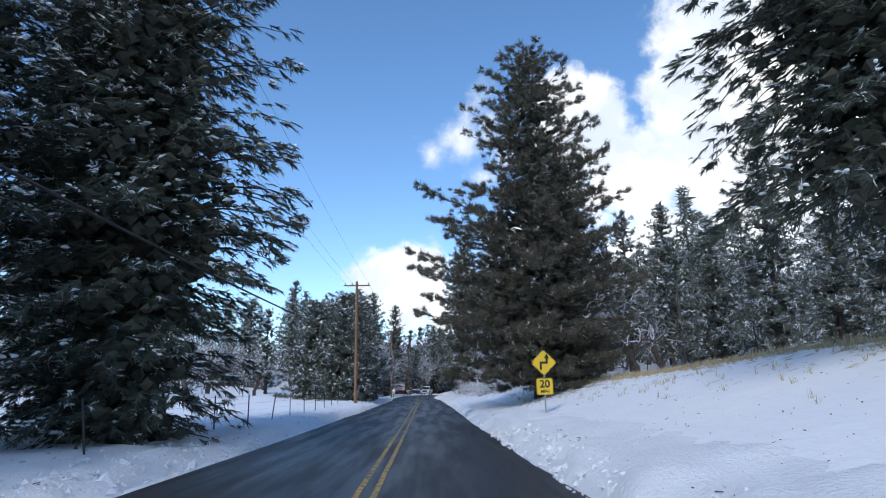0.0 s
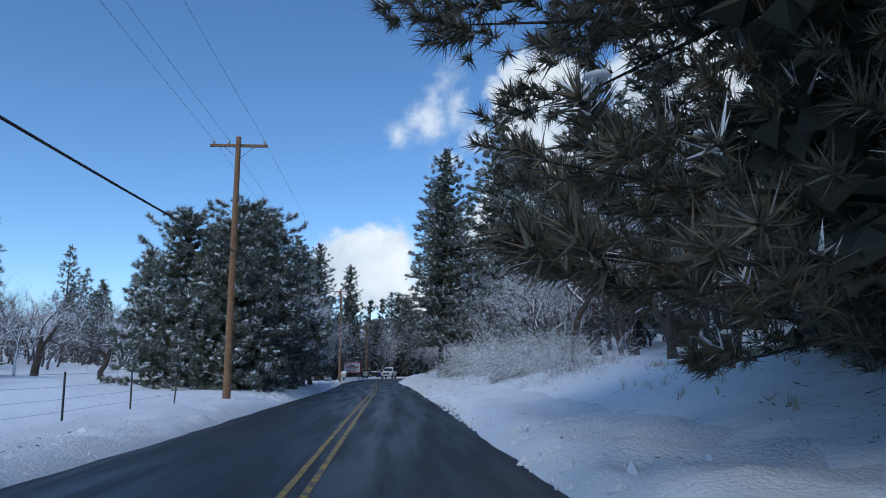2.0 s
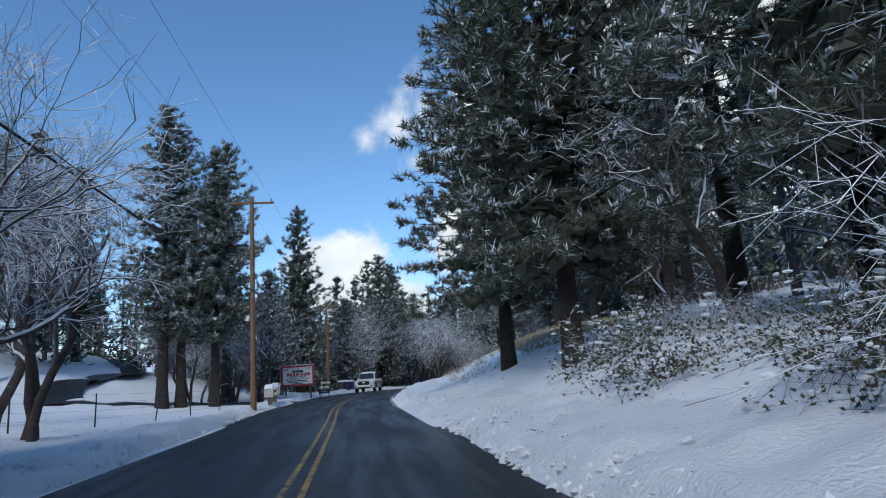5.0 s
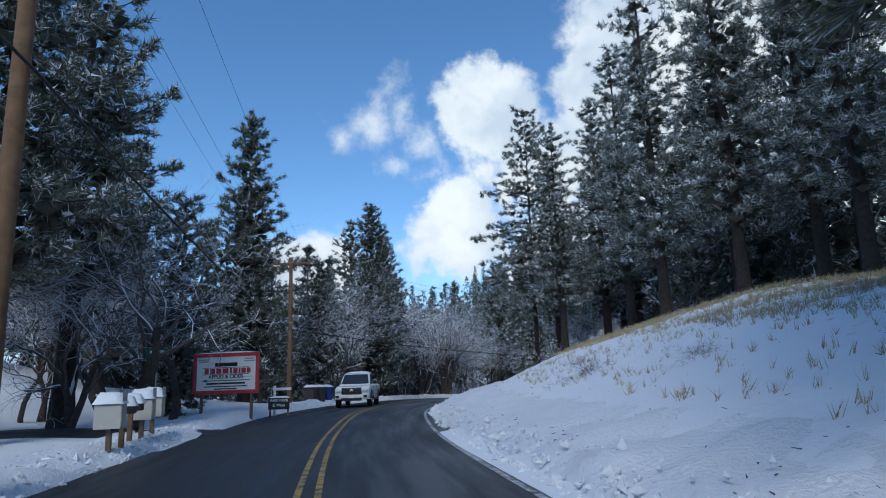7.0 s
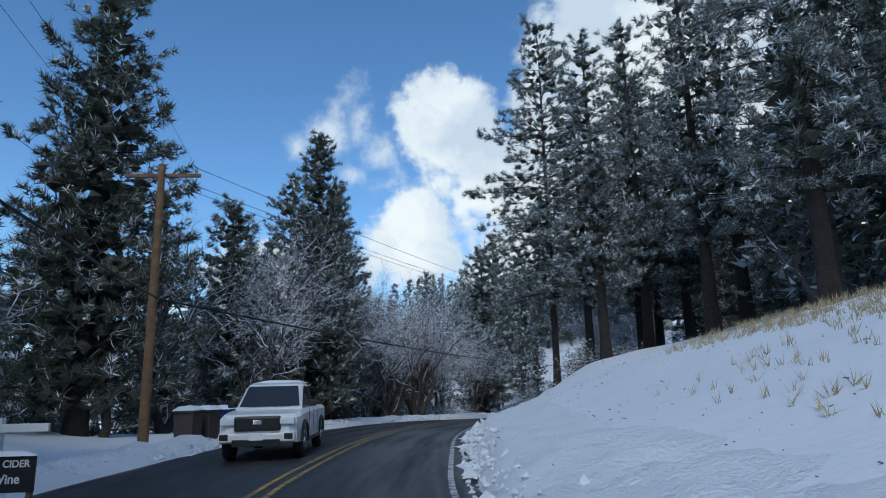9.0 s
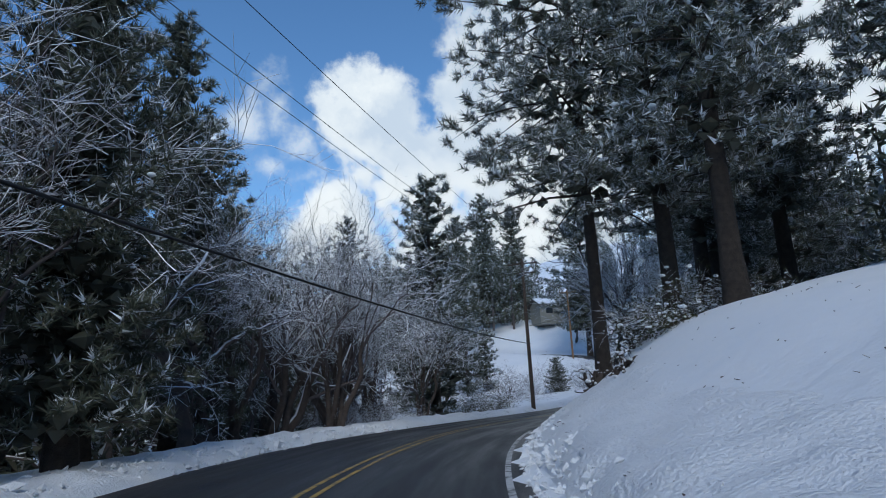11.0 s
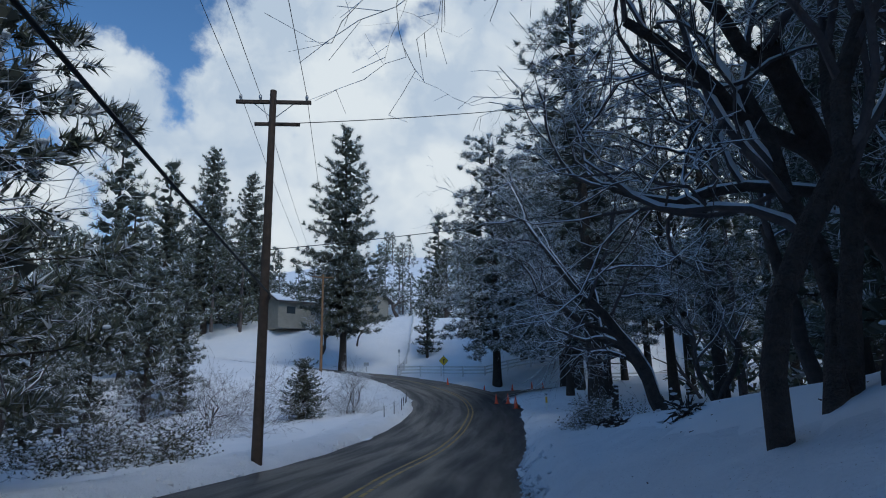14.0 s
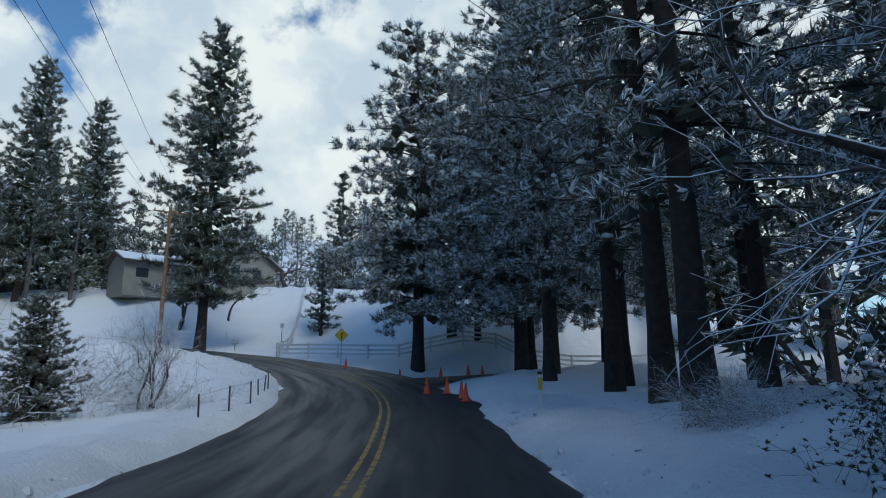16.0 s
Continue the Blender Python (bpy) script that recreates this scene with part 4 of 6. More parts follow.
# right-hand woods behind the bank
for k_, x, y, s, a in [("pine1", 20, 62, .8, 10), ("pine2", 27, 70, .75, 80), ("pine1", 34, 66, .8, 150), ("pine3", 24, 52, .8, 200), ("faroak", 18, 55, 1, 30),
                       ("faroak", 22, 60, 1.1, 100), ("faroak", 28, 56, 1.0, 190), ("farpine1", 38, 78, .8, 30), ("farpine2", 31, 84, .9, 60), ("pine3", 33, 50, .9, 260),
                       ("farpine1", 44, 60, 1, 0), ("farpine1", 50, 70, 1, 90), ("farpine2", 46, 48, 1, 50), ("farpine2", 40, 38, 1, 150), ("farpine1", 52, 40, 1, 220),
                       ("thickoak", 11.0, 52.5, 1.3, 170), ("thickoak", 11.6, 57.5, 1.3, 250), ("thickoak", 12.0, 64.0, 1.2, 330), ("pine1", 17, 69, .95, 30), ("pine1", 18.5, 79, 1.0, 130), ("oak1", 8.6, 61, 1.0, 190), ("oak2", 13.5, 60, 1.1, 40), ("pine1", 24, 43, .9, 0), ("shrub1", 7.2, 57, 1.0, 0), ("shrub1", 7.4, 62.5, 1.1, 80),
                       ("oak3", 9.0, 67.5, .8, 150), ("shrub1", 7.6, 66.5, 1.2, 200), ("shrub2", 6.4, 64.5, .7, 20), ("shrub1", 8.0, 71, 1.3, 290), ("shrub2", 7.4, 74, 1.0, 30), ("thickoak", 10.6, 71, .95, 20), ("thickoak", 11.4, 78, .9, 170), ("shrub1", 8.6, 75, 1.2, 20),
                       ("shrub1", 8, 77, 1.2, 120), ("pine1", 11.5, 83, .95, 20), ("hillpine", 11.4, 93, 1.0, 110), ("pine2", 13, 95, .9, 200), ("hillpine", 6.7, 101.5, .97, 300), ("hillpine", 6.6, 110.5, .95, 60),
                       ("pine2", 14, 75, .8, 70), ("pine3", 16, 88, 1.0, 160), ("oak2", 8.9, 86, .85, 180), ("shrub1", 7.8, 82, 1.2, 50), ("shrub1", 8.2, 86.5, 1.3, 150), ("shrub2", 7.0, 84, 1.0, 250), ("shrub2", 7.6, 91, .8, 10), ("shrub1", 9.0, 96, .6, 90), ("thickoak", 10.2, 88.5, .85, 200), ("shrub2", 6.5, 88, .95, 100), ("shrub2", 6.2, 94, 1.0, 220), ("tallpine", 25.5, 139.2, 1.0, 70), ("tallpine", 29.5, 140.5, 1.0, 160), ("tallpine", 13.5, 103, .9, 40), ("tallpine", 17, 101, .85, 100),
                       ("oak1", 9.4, 97, .9, 90), ("pine3", 19, 99, 1.1, 10), ("farpine1", 24, 92, 1, 60), ("farpine2", 28, 102, 1, 130), ("shrub2", 7.5, 99, 1.1, 310)]:
    plant(k_, x, y, s, a, 0.1)
# left-hand side up to the farm sign
for k_, x, y, s, a in [("bushpine", -9.0, 71, .85, 20), ("bushpine", -12.5, 74.5, .95, 140), ("bushpine", -9.2, 76.5, 1.05, 260), ("bushpine", -9.0, 82, 1.1, 60), ("bushpine", -12.5, 86, 1.05, 330),
                       ("bushpine", -10.2, 89.6, 1.08, 90), ("thickoak", -7.0, 92.8, 1.1, 0), ("thickoak", -9.4, 101.5, 1.3, 120), ("oak2", -13.5, 108, 1.1, 60), ("oak2", -13, 92, .8, 220),
                       ("faroak", -26, 72, 1.3, 40), ("faroak", -34, 80, 1.1, 160), ("faroak", -22, 86, .9, 250), ("faroak", -30, 92, 1.3, 10), ("farpine2", -24, 100, .75, 100),
                       ("faroak", -42, 76, 1, 70), ("faroak", -38, 98, 1.4, 0), ("faroak", -48, 92, 1, 200), ("farpine1", -46, 110, .8, 50),
                       ("pine2", -12.8, 125.8, .86, 15), ("pine2", -11.9, 126.7, .8, 215), ("pine2", -9.9, 127.4, .76, 115), ("pine2", -10.5, 134, .88, 95), ("pine3", -8.2, 141, .66, 35), ("pine2", -27, 147, .8, 15), ("pine1", -14.0, 148, 1.05, 95), ("pine2", -27, 133, .8, 170), ("farpine1", -28, 140, 1, 60), ("farpine2", -34, 128, 1, 10),
                       ("faroak", -24, 120, .9, 80), ("pine1", -8.1, 177.6, .9, 200), ("farpine1", -1.4, 211, 1.2, 20), ("oak3", -9.5, 132, .95, 40), ("oak2", -11.5, 141, .95, 300),
                       ("oak3", -8.6, 147, 1.1, 180), ("oak1", -6.0, 155, 1.1, 60), ("oak2", -4.5, 159, 1.1, 200), ("thickoak", -12.0, 128.5, 1.0, 40), ("thickoak", -12.5, 137.5, 1.0, 160), ("oak1", -7.6, 137.6, 1.0, 30), ("oak2", -7.8, 133.5, .95, 120), ("conepine", -7.0, 155.5, 1.05, 70),
                       ("farpine1", -16, 160, 1.0, 0), ("farpine2", -12, 168, 1, 90), ("farpine1", 5, 205, 1.1, 70)]:
    plant(k_, x, y, s, a, 0.1)
# right-hand hill with tall pines
for k_, x, y, s, a in [("tallpine", 24, 134.5, .95, 10), ("tallpine", 20.5, 147.5, 1.0, 100), ("tallpine", 24, 126, 1.0, 200), ("tallpine", 25, 146, 1.0, 130), ("tallpine", 26.2, 169.4, 1.0, 90), ("tallpine", 30.5, 174.8, 1.0, 150), ("tallpine", 40, 178, .95, 330), ("tallpine", 46, 183, .95, 20),
                       ("tallpine", 22.5, 142, 1.0, 60), ("tallpine", 20, 121, 1.0, 150), 
                       ("slopepine", 18.2, 167.9, 1.0, 20), ("tallpine", 19.7, 165.8, .74, 140), ("tallpine", 19.0, 162.4, .78, 260), ("tallpine", 23.5, 158.5, .95, 80),
                       ("tallpine", 27, 160, 1.0, 45), ("pine2", 30, 170, .9, 120), ("farpine1", 34, 155, 1.2, 0),
                       ("farpine2", 32, 145, 1.2, 70), ("farpine1", 38, 165, 1.2, 130), ("shrub2", 19.6, 164.4, 1.1, 60), ("shrub2", 20.8, 168.0, 1.1, 150), ("shrub1", 20.4, 166.0, .8, 250)]:
    plant(k_, x, y, s, a, 0.1)
# left of the bend
for k_, x, y, s, a in [("conepine", 2.4, 165.6, .86, 10), ("conepine", 4.2, 176.4, .92, 120), ("pine1", -1.8, 172.5, .65, 130), ("pine3", -2.0, 160.5, .7, 220), ("oak2", 0.6, 166.5, 1.1, 210), ("thickoak", 0.4, 162.8, 1.3, 260), ("oak1", 4.6, 172.2, 1.5, 70), ("oak3", 5.6, 175.6, 1.5, 160), ("oak3", 8.6, 179.4, 1.4, 280), ("thickoak", 11.2, 179.0, 1.3, 200), ("oak1", 9.4, 183.4, 1.5, 20), ("shrub1", 12.6, 184.0, 1.0, 40), ("shrub1", 15.6, 187.6, 1.1, 200), ("pine1", 5.6, 187.0, .95, 330), ("thickoak", 14.8, 187.8, 1.2, 20), ("thickoak", 18.6, 188.6, 1.0, 200), ("thickoak", 12.0, 184.6, 1.25, 300), ("thickoak", 6.4, 177.8, 1.4, 100), ("oak3", -1.0, 159.5, 1.1, 20), ("pine1", 1.0, 178, 1.0, 300),
                       ("oak2", 11.8, 183.2, 1.3, 20), ("oak1", 15.2, 187.2, 1.3, 110), ("oak3", 14.2, 191.0, 1.4, 30), ("oak1", 19.6, 191.8, .9, 240), ("oak2", 9, 188, 1.4, 90), ("oak3", 5.5, 184, 1.5, 200), ("oak1", 4.5, 190, 1.4, 20), ("farpine2", 3, 198, .9, 10), ("farpine1", -4, 188, 1.0, 40), ("faroak", 12, 206, 1.3, 10), ("faroak", 21, 206, 1.0, 100), ("faroak", 26, 210, .9, 200),
                       ("faroak", 6, 186, 1.1, 10), ("faroak", 2, 194, 1.1, 120), ("pine3", 21.3, 193.4, 1.12, 20), ("pine2", 16.5, 199.5, .7, 70), ("faroak", 14, 200, 1.0, 250), ("farpine1", 8, 208, 1, 0),
                       ("pine3", 28, 214, .55, 40), ("farpine1", 24, 224, .55, 100), ("farpine1", 33, 228, .6, 200), ("farpine2", 40, 232, .75, 330), ("farpine1", 18, 232, .9, 20),
                       ("bushpine", 43.1, 213.4, .33, 0), ("sapling", 40.6, 214.0, 1.5, 0), ("thickoak", 46.6, 212.9, .45, 90), ("shrub1", 46.4, 212.6, .85, 20), ("sapling", 35.0, 208.5, 1.6, 180), ("sapling", 47.5, 219, 1.2, 30), ("oak3", 38.6, 217, .55, 200), ("shrub2", 26, 205, 1.0, 0), ("shrub2", 23.5, 202.5, .9, 60), ("shrub2", 28.6, 199.8, 1.3, 10), ("shrub2", 26.8, 197.8, 1.2, 100), ("sapling", 29, 204, 1.6, 140), ("shrub2", 30, 209, 1.1, 200), ("pine3", 27, 219, .55, 70), ("pine1", 33, 222, .5, 10)]:
    plant(k_, x, y, s, a, 0.1)
# far side of the crossing, and the grove
for k_, x, y, s, a in [("fieldpine", 68.4, 244.6, 1.0, 10), ("fieldpine", 64.5, 277, .95, 130), ("fieldpine", 73, 279, .82, 240), ("farpine1", 42.5, 231, .55, 200), ("farpine1", 40, 238, .85, 300), ("farpine1", 52, 262, 1.3, 60), ("farpine1", 44, 256, 1.4, 200), ("farpine2", 60, 280, 1.2, 10), ("faroak", 92, 262, 1.4, 20),
                       ("faroak", 100, 258, 1.4, 160), ("farpine2", 79.3, 240.6, .55, 30), ("oak2", 73.5, 256.5, .9, 60), ("oak1", 77.5, 253.5, .8, 200), ("farpine1", 110, 270, 1.2, 0), ("farpine2", 70, 286, 1.2, 90), ("faroak", 84, 280, 1.3, 70),
                       ("trunkpine", 61.0, 205.4, .85, 0), ("trunkpine", 56.4, 200.5, .95, 50), ("trunkpine", 51.6, 197.2, 1.0, 100), ("trunkpine", 49.5, 195.7, 1.05, 150), ("trunkpine", 60.0, 201.5, .9, 200),
                       ("trunkpine", 58.5, 196.0, .95, 250), ("trunkpine", 53.5, 191.0, 1.0, 300), ("trunkpine", 65.5, 207.5, .85, 20), ("trunkpine", 68.5, 203.0, .9, 70), ("trunkpine", 64.0, 197.5, .95, 120),
                       ("trunkpine", 72.5, 207.5, .9, 170), ("trunkpine", 60.5, 190.5, 1.0, 220), ("broadpine", 70.5, 220.8, 1.35, 270), ("broadpine", 75.5, 214.5, 1.3, 100), ("broadpine", 66.5, 208.2, 1.25, 190), ("broadpine", 68.8, 211.3, 1.3, 60), ("broadpine", 79, 224, 1.2, 20), ("trunkpine", 78.5, 221.0, .8, 310), ("trunkpine", 82, 216, .85, 30),
                       ("trunkpine", 68, 192, 1.0, 60), ("trunkpine", 76, 199, .95, 110), ("farpine1", 90, 205, 1.1, 0), ("farpine2", 96, 216, 1.1, 60), ("farpine1", 104, 228, 1.1, 120), ("farpine2", 84, 192, 1.1, 90),
                       ("oak1", 34.5, 181.2, 1.0, 70), ("leanoak", 29.8, 178.4, 1.0, 150), ("thickoak", 27.6, 178.8, 1.2, 80), ("leanoak", 42.6, 188.8, .9, 150), ("leanoak", 39.4, 187.0, .95, 135), ("oak2", 46.8, 188.5, .8, 150), ("oak3", 33, 177.5, 1.0, 140),
                       ("pine1", 36, 178, .95, 40), ("pine1", 43, 181, 1.0, 160), ("pine1", 50, 184, 1.0, 250), ("tallpine", 27.5, 172.5, .95, 0),
                       ("shrub2", 41.6, 190.6, .7, 40), ("shrub1", 48.6, 195.0, .55, 130), ("shrub2", 47.0, 194.6, .4, 10), ("shrub2", 42.8, 191.2, .9, 150), ("shrub1", 46.6, 194.2, .38, 60)]:
    plant(k_, x, y, s, a, 0.1)


# ---- poles, wires, signs ----
def utility_pole(x, y, height, mat, label, turn=0.0, arms=1, low_arm=False):
    z = gz(x, y)
    ob = thing("utility_pole", pose(x, y, z, 0, 0, turn), label, "utility pole", "utility poles")
    part("pole", tube_mesh("pole", [([(0, 0, -0.5), (0, 0, height * 0.5), (0, 0, height)], [0.17, 0.14, 0.11], 12)], mat), None, ob)
    bm = boxes((0, 0.13, height - 0.35, 2.5, 0.10, 0.12), bevel=0.01)
    part("crossarm", bm, mat, ob)
    if low_arm:
        part("crossarm", boxes((0.15, 0.13, height - 1.15, 1.5, 0.09, 0.11), bevel=0.01), mat, ob)
    for sx in (-1.1, -0.45, 1.1):
        part("insulator", tube_mesh("insulator", [([(sx, 0.13, height - 0.29), (sx, 0.13, height - 0.2), (sx, 0.13, height - 0.12), (sx, 0.13, height - 0.08)], [0.025, 0.055, 0.05, 0.02], 8)], GALV), None, ob)
    for s in (-1, 1):
        part("brace", tube_mesh("brace", [([(s * 0.65, 0.16, height - 0.4), (0, 0.16, height - 0.95)], [0.015, 0.015], 5)], GALV), None, ob)
    return ob, z + height


def cable(name, a, b, sag, r, mat, label):
    t = np.linspace(0, 1, 24)
    p = np.outer(1 - t, a) + np.outer(t, b)
    p[:, 2] -= sag * 4 * t * (1 - t)
    tagged(new(name, tube_mesh(name, [(p, np.full(24, r), 6)], mat)), label, "cable", "overhead cables")


PA, PB, PC, PD = (-6.3, 60.4), (-6.0, 119.1), (30.0, 195.1), (60.8, 238.0)
P8 = (-3.6, 150.0)
_, za = utility_pole(*PA, 11.5, POLE_WOOD, "brown wooden utility pole with crossarm beside the snowy field", 0)
_, zb = utility_pole(*PB, 12.3, POLE_WOOD, "brown wooden utility pole with crossarm beside the farm sign", 0)
_, z8 = utility_pole(*P8, 9.2, POLE_WOOD, "brown wooden utility pole among bare trees", -10)
_, zc = utility_pole(*PC, 12.1, OLD_POLE, "dark weathered utility pole with two crossarms on the bend", -40, 1, True)
_, zd = utility_pole(*PD, 11.0, POLE_WOOD, "brown wooden utility pole uphill of the bend", -20)
back = (-6.0, 2.0, 11.0)
for s in (-1.1, -0.45, 1.1):
    for (p, zp, tp), (q, zq, tq) in (((back[:2], back[2] + .3, 0), (PA, za, 0)), ((PA, za, 0), (PB, zb, 0)), ((PB, zb, 0), (P8, z8, -10)), ((P8, z8, -10), (PC, zc, -40)), ((PC, zc, -40), (PD, zd, -20))):
        f = lambda c, z, t: (c[0] + s * math.cos(radians(t)), c[1] + s * math.sin(radians(t)), z - 0.1)
        cable("power_wire", f(p, zp, tp), f(q, zq, tq), 0.5, 0.006 if p[1] < 140 else 0.010, WIRE, "thin overhead power wire between utility poles")
for p, q, z1, z2 in ((back[:2], PA, 4.7, gz(*PA) + 6.3), (PA, PB, gz(*PA) + 6.4, gz(*PB) + 6.6), (PB, P8, gz(*PB) + 6.6, gz(*P8) + 4.6), (P8, PC, gz(*P8) + 4.6, gz(*PC) + 5.2)):
    cable("phone_cable", (p[0] + .2, p[1], z1), (q[0] + .2, q[1], z2), 0.45, 0.03, CABLE, "thick black telephone cable between utility poles")


for z1, end in ((zc - 1.2, (51.0, 184.5, 15.5)), (gz(*PC) + 6.6, (51.0, 184.2, 11.0))):
    cable("service_line", (PC[0], PC[1], z1), end, 0.5, 0.014, CABLE, "dark service line crossing above the road into the pines")


def text_mesh(name, words, size, mat, parent, m):
    cu = bpy.data.curves.new(name, "FONT")
    cu.body, cu.size, cu.align_x, cu.align_y, cu.extrude = words, size, "CENTER", "CENTER", 0.002
    cu.offset = size * 0.022
    tmp = bpy.data.objects.new(name, cu)
    me = bpy.data.meshes.new_from_object(tmp)
    bpy.data.objects.remove(tmp)
    return part(name, me, mat, parent, m=m)


def rounded(bm, w, h, t, r=0.04, diamond=False):
    box(bm, 0, 0, 0, w, t, h, 0)
    es = [e for e in bm.edges if abs((e.verts[0].co - e.verts[1].co).normalized().y) > 0.9]
    bmesh.ops.bevel(bm, geom=es, offset=r, segments=4, affect="EDGES")
    if diamond:
        bmesh.ops.rotate(bm, verts=bm.verts, cent=(0, 0, 0), matrix=Matrix.Rotation(radians(45), 3, "Y"))
    return bm


def curve_sign(x, y, turn):
    z = gz(x, y)
    ob = thing("road_sign", pose(x, y, z, 0, 0, turn), "yellow diamond turn sign above a 20 MPH plaque on post", "road sign")
    part("post", boxes((0, 0.03, 0.85, 0.06, 0.03, 2.5)), GALV, ob)
    part("border", rounded(bmesh.new(), 0.74, 0.74, 0.004, 0.05, True), BLACK, ob, m=pose(0, -0.002, 2.03))
    d = part("diamond_panel", rounded(bmesh.new(), 0.71, 0.71, 0.006, 0.045, True), SIGN_YELLOW, ob, m=pose(0, -0.004, 2.03))
    part("diamond_back", rounded(bmesh.new(), 0.76, 0.76, 0.004, 0.05, True), SIGN_YELLOW, ob, m=pose(0, 0.004, 2.03))
    # arrow: up, right, up
    part("arrow", boxes((-0.12, 0, -0.16, 0.085, 0.006, 0.24), (0.005, 0, -0.0, 0.335, 0.006, 0.085), (0.13, 0, 0.10, 0.085, 0.006, 0.17)), BLACK, ob, m=pose(-0.005, -0.011, 2.03))
    bm = bmesh.new()
    vs = [bm.verts.new(v) for v in ((-0.11, -0.003, 0), (0.11, -0.003, 0), (0, -0.003, 0.19), (-0.11, 0.003, 0), (0.11, 0.003, 0), (0, 0.003, 0.19))]
    for f in ((0, 1, 2), (5, 4, 3), (0, 3, 4, 1), (1, 4, 5, 2), (2, 5, 3, 0)):
        bm.faces.new([vs[i] for i in f])
    part("arrow_head", bm, BLACK, ob, m=pose(0.125, -0.011, 2.03 + 0.17))
    part("plaque_border", rounded(bmesh.new(), 0.66, 0.66, 0.004, 0.04), BLACK, ob, m=pose(0, -0.002, 1.08))
    part("plaque", rounded(bmesh.new(), 0.63, 0.63, 0.006, 0.035), SIGN_YELLOW, ob, m=pose(0, -0.004, 1.08))
    part("plaque_back", rounded(bmesh.new(), 0.68, 0.68, 0.004, 0.04), SIGN_YELLOW, ob, m=pose(0, 0.004, 1.08))
    text_mesh("lettering", "20", 0.42, BLACK, ob, pose(0, -0.012, 1.17, 90))
    text_mesh("lettering", "MPH", 0.18, BLACK, ob, pose(0, -0.012, 0.88, 90))


curve_sign(4.85, 26.4, 0)


def wire_fence(pts, gap, group, label, wires=4, h=1.25):
    pts = spline([(x, y, 0) for x, y in pts], gap)
    f = thing("wire_fence", pose(float(pts[0][0]), float(pts[0][1]), gz(pts[0][0], pts[0][1])), label, "fence", group)
    o = np.array(f.matrix_basis.translation)
    me = None
    tops = []
    rng = np.random.default_rng(3)
    for x, y, _ in pts:
        z = gz(x, y)
        if me is None:
            me = tube_mesh("fence_post", [([(0, 0, -0.3), (0, 0, h)], [0.028, 0.024], 6)], DARK_STEEL)
        part("post", me, None, f, m=pose(x - o[0], y - o[1], z - o[2], rng.normal(0, 2), rng.normal(0, 2)))
        tops.append((x - o[0], y - o[1], z - o[2]))
    tops = np.array(tops)
    for i in range(wires):
        part("wire", tube_mesh("fence_wire", [(tops + (0, 0, h * (0.25 + 0.7 * i / (wires - 1))), np.full(len(tops), 0.004), 3)], WIRE), None, f)


wire_fence([(-7.5, 15), (-7.4, 28), (-7.4, 45), (-7.6, 58)], 3.75, "wire fences", "thin dark steel fence posts with wire in snow")
wire_fence([(-13.5, 96), (-11, 104), (-9, 112), (-7.6, 118)], 3.2, "wire fences", "thin dark steel fence posts with wire in snow")
wire_fence([(45.2, 207.8), (48.8, 210.4), (52.0, 213.6)], 1.5, "wire fences", "short dark fence posts on the snowy verge", 2, 0.95)
wire_fence([(12.5, 24), (14, 38), (16, 52)], 3.6, "wire fences", "grey wire fence along the crest of the bank")


def cone(x, y):
    k, d = nearest(np.array([x]), np.array([y]))
    z = max(gz(x, y), float(CL[k[0], 2]) - 0.04 if abs(d[0]) < 4 else -99)
    ob = thing("traffic_cone", pose(x, y, z, 0, 0, (x * 37) % 90), "orange traffic cone standing at the road edge", "traffic cone", "traffic cones")
    part("base", boxes((0, 0, 0.015, 0.36, 0.36, 0.03), bevel=0.008), ORANGE, ob)
    part("body", tube_mesh("cone_body", [([(0, 0, 0.03), (0, 0, 0.06), (0, 0, 0.4), (0, 0, 0.70), (0, 0, 0.72)], [0.15, 0.13, 0.075, 0.03, 0.005], 16)], ORANGE), None, ob)


for x, y in ((57.2, 209.4), (57.6, 208.6), (57.0, 207.4), (55.6, 206.2), (67.2, 224.6), (67.2, 219.6), (69.0, 217.6), (71.0, 216.8), (73.0, 217.0)):
    cone(x, y)


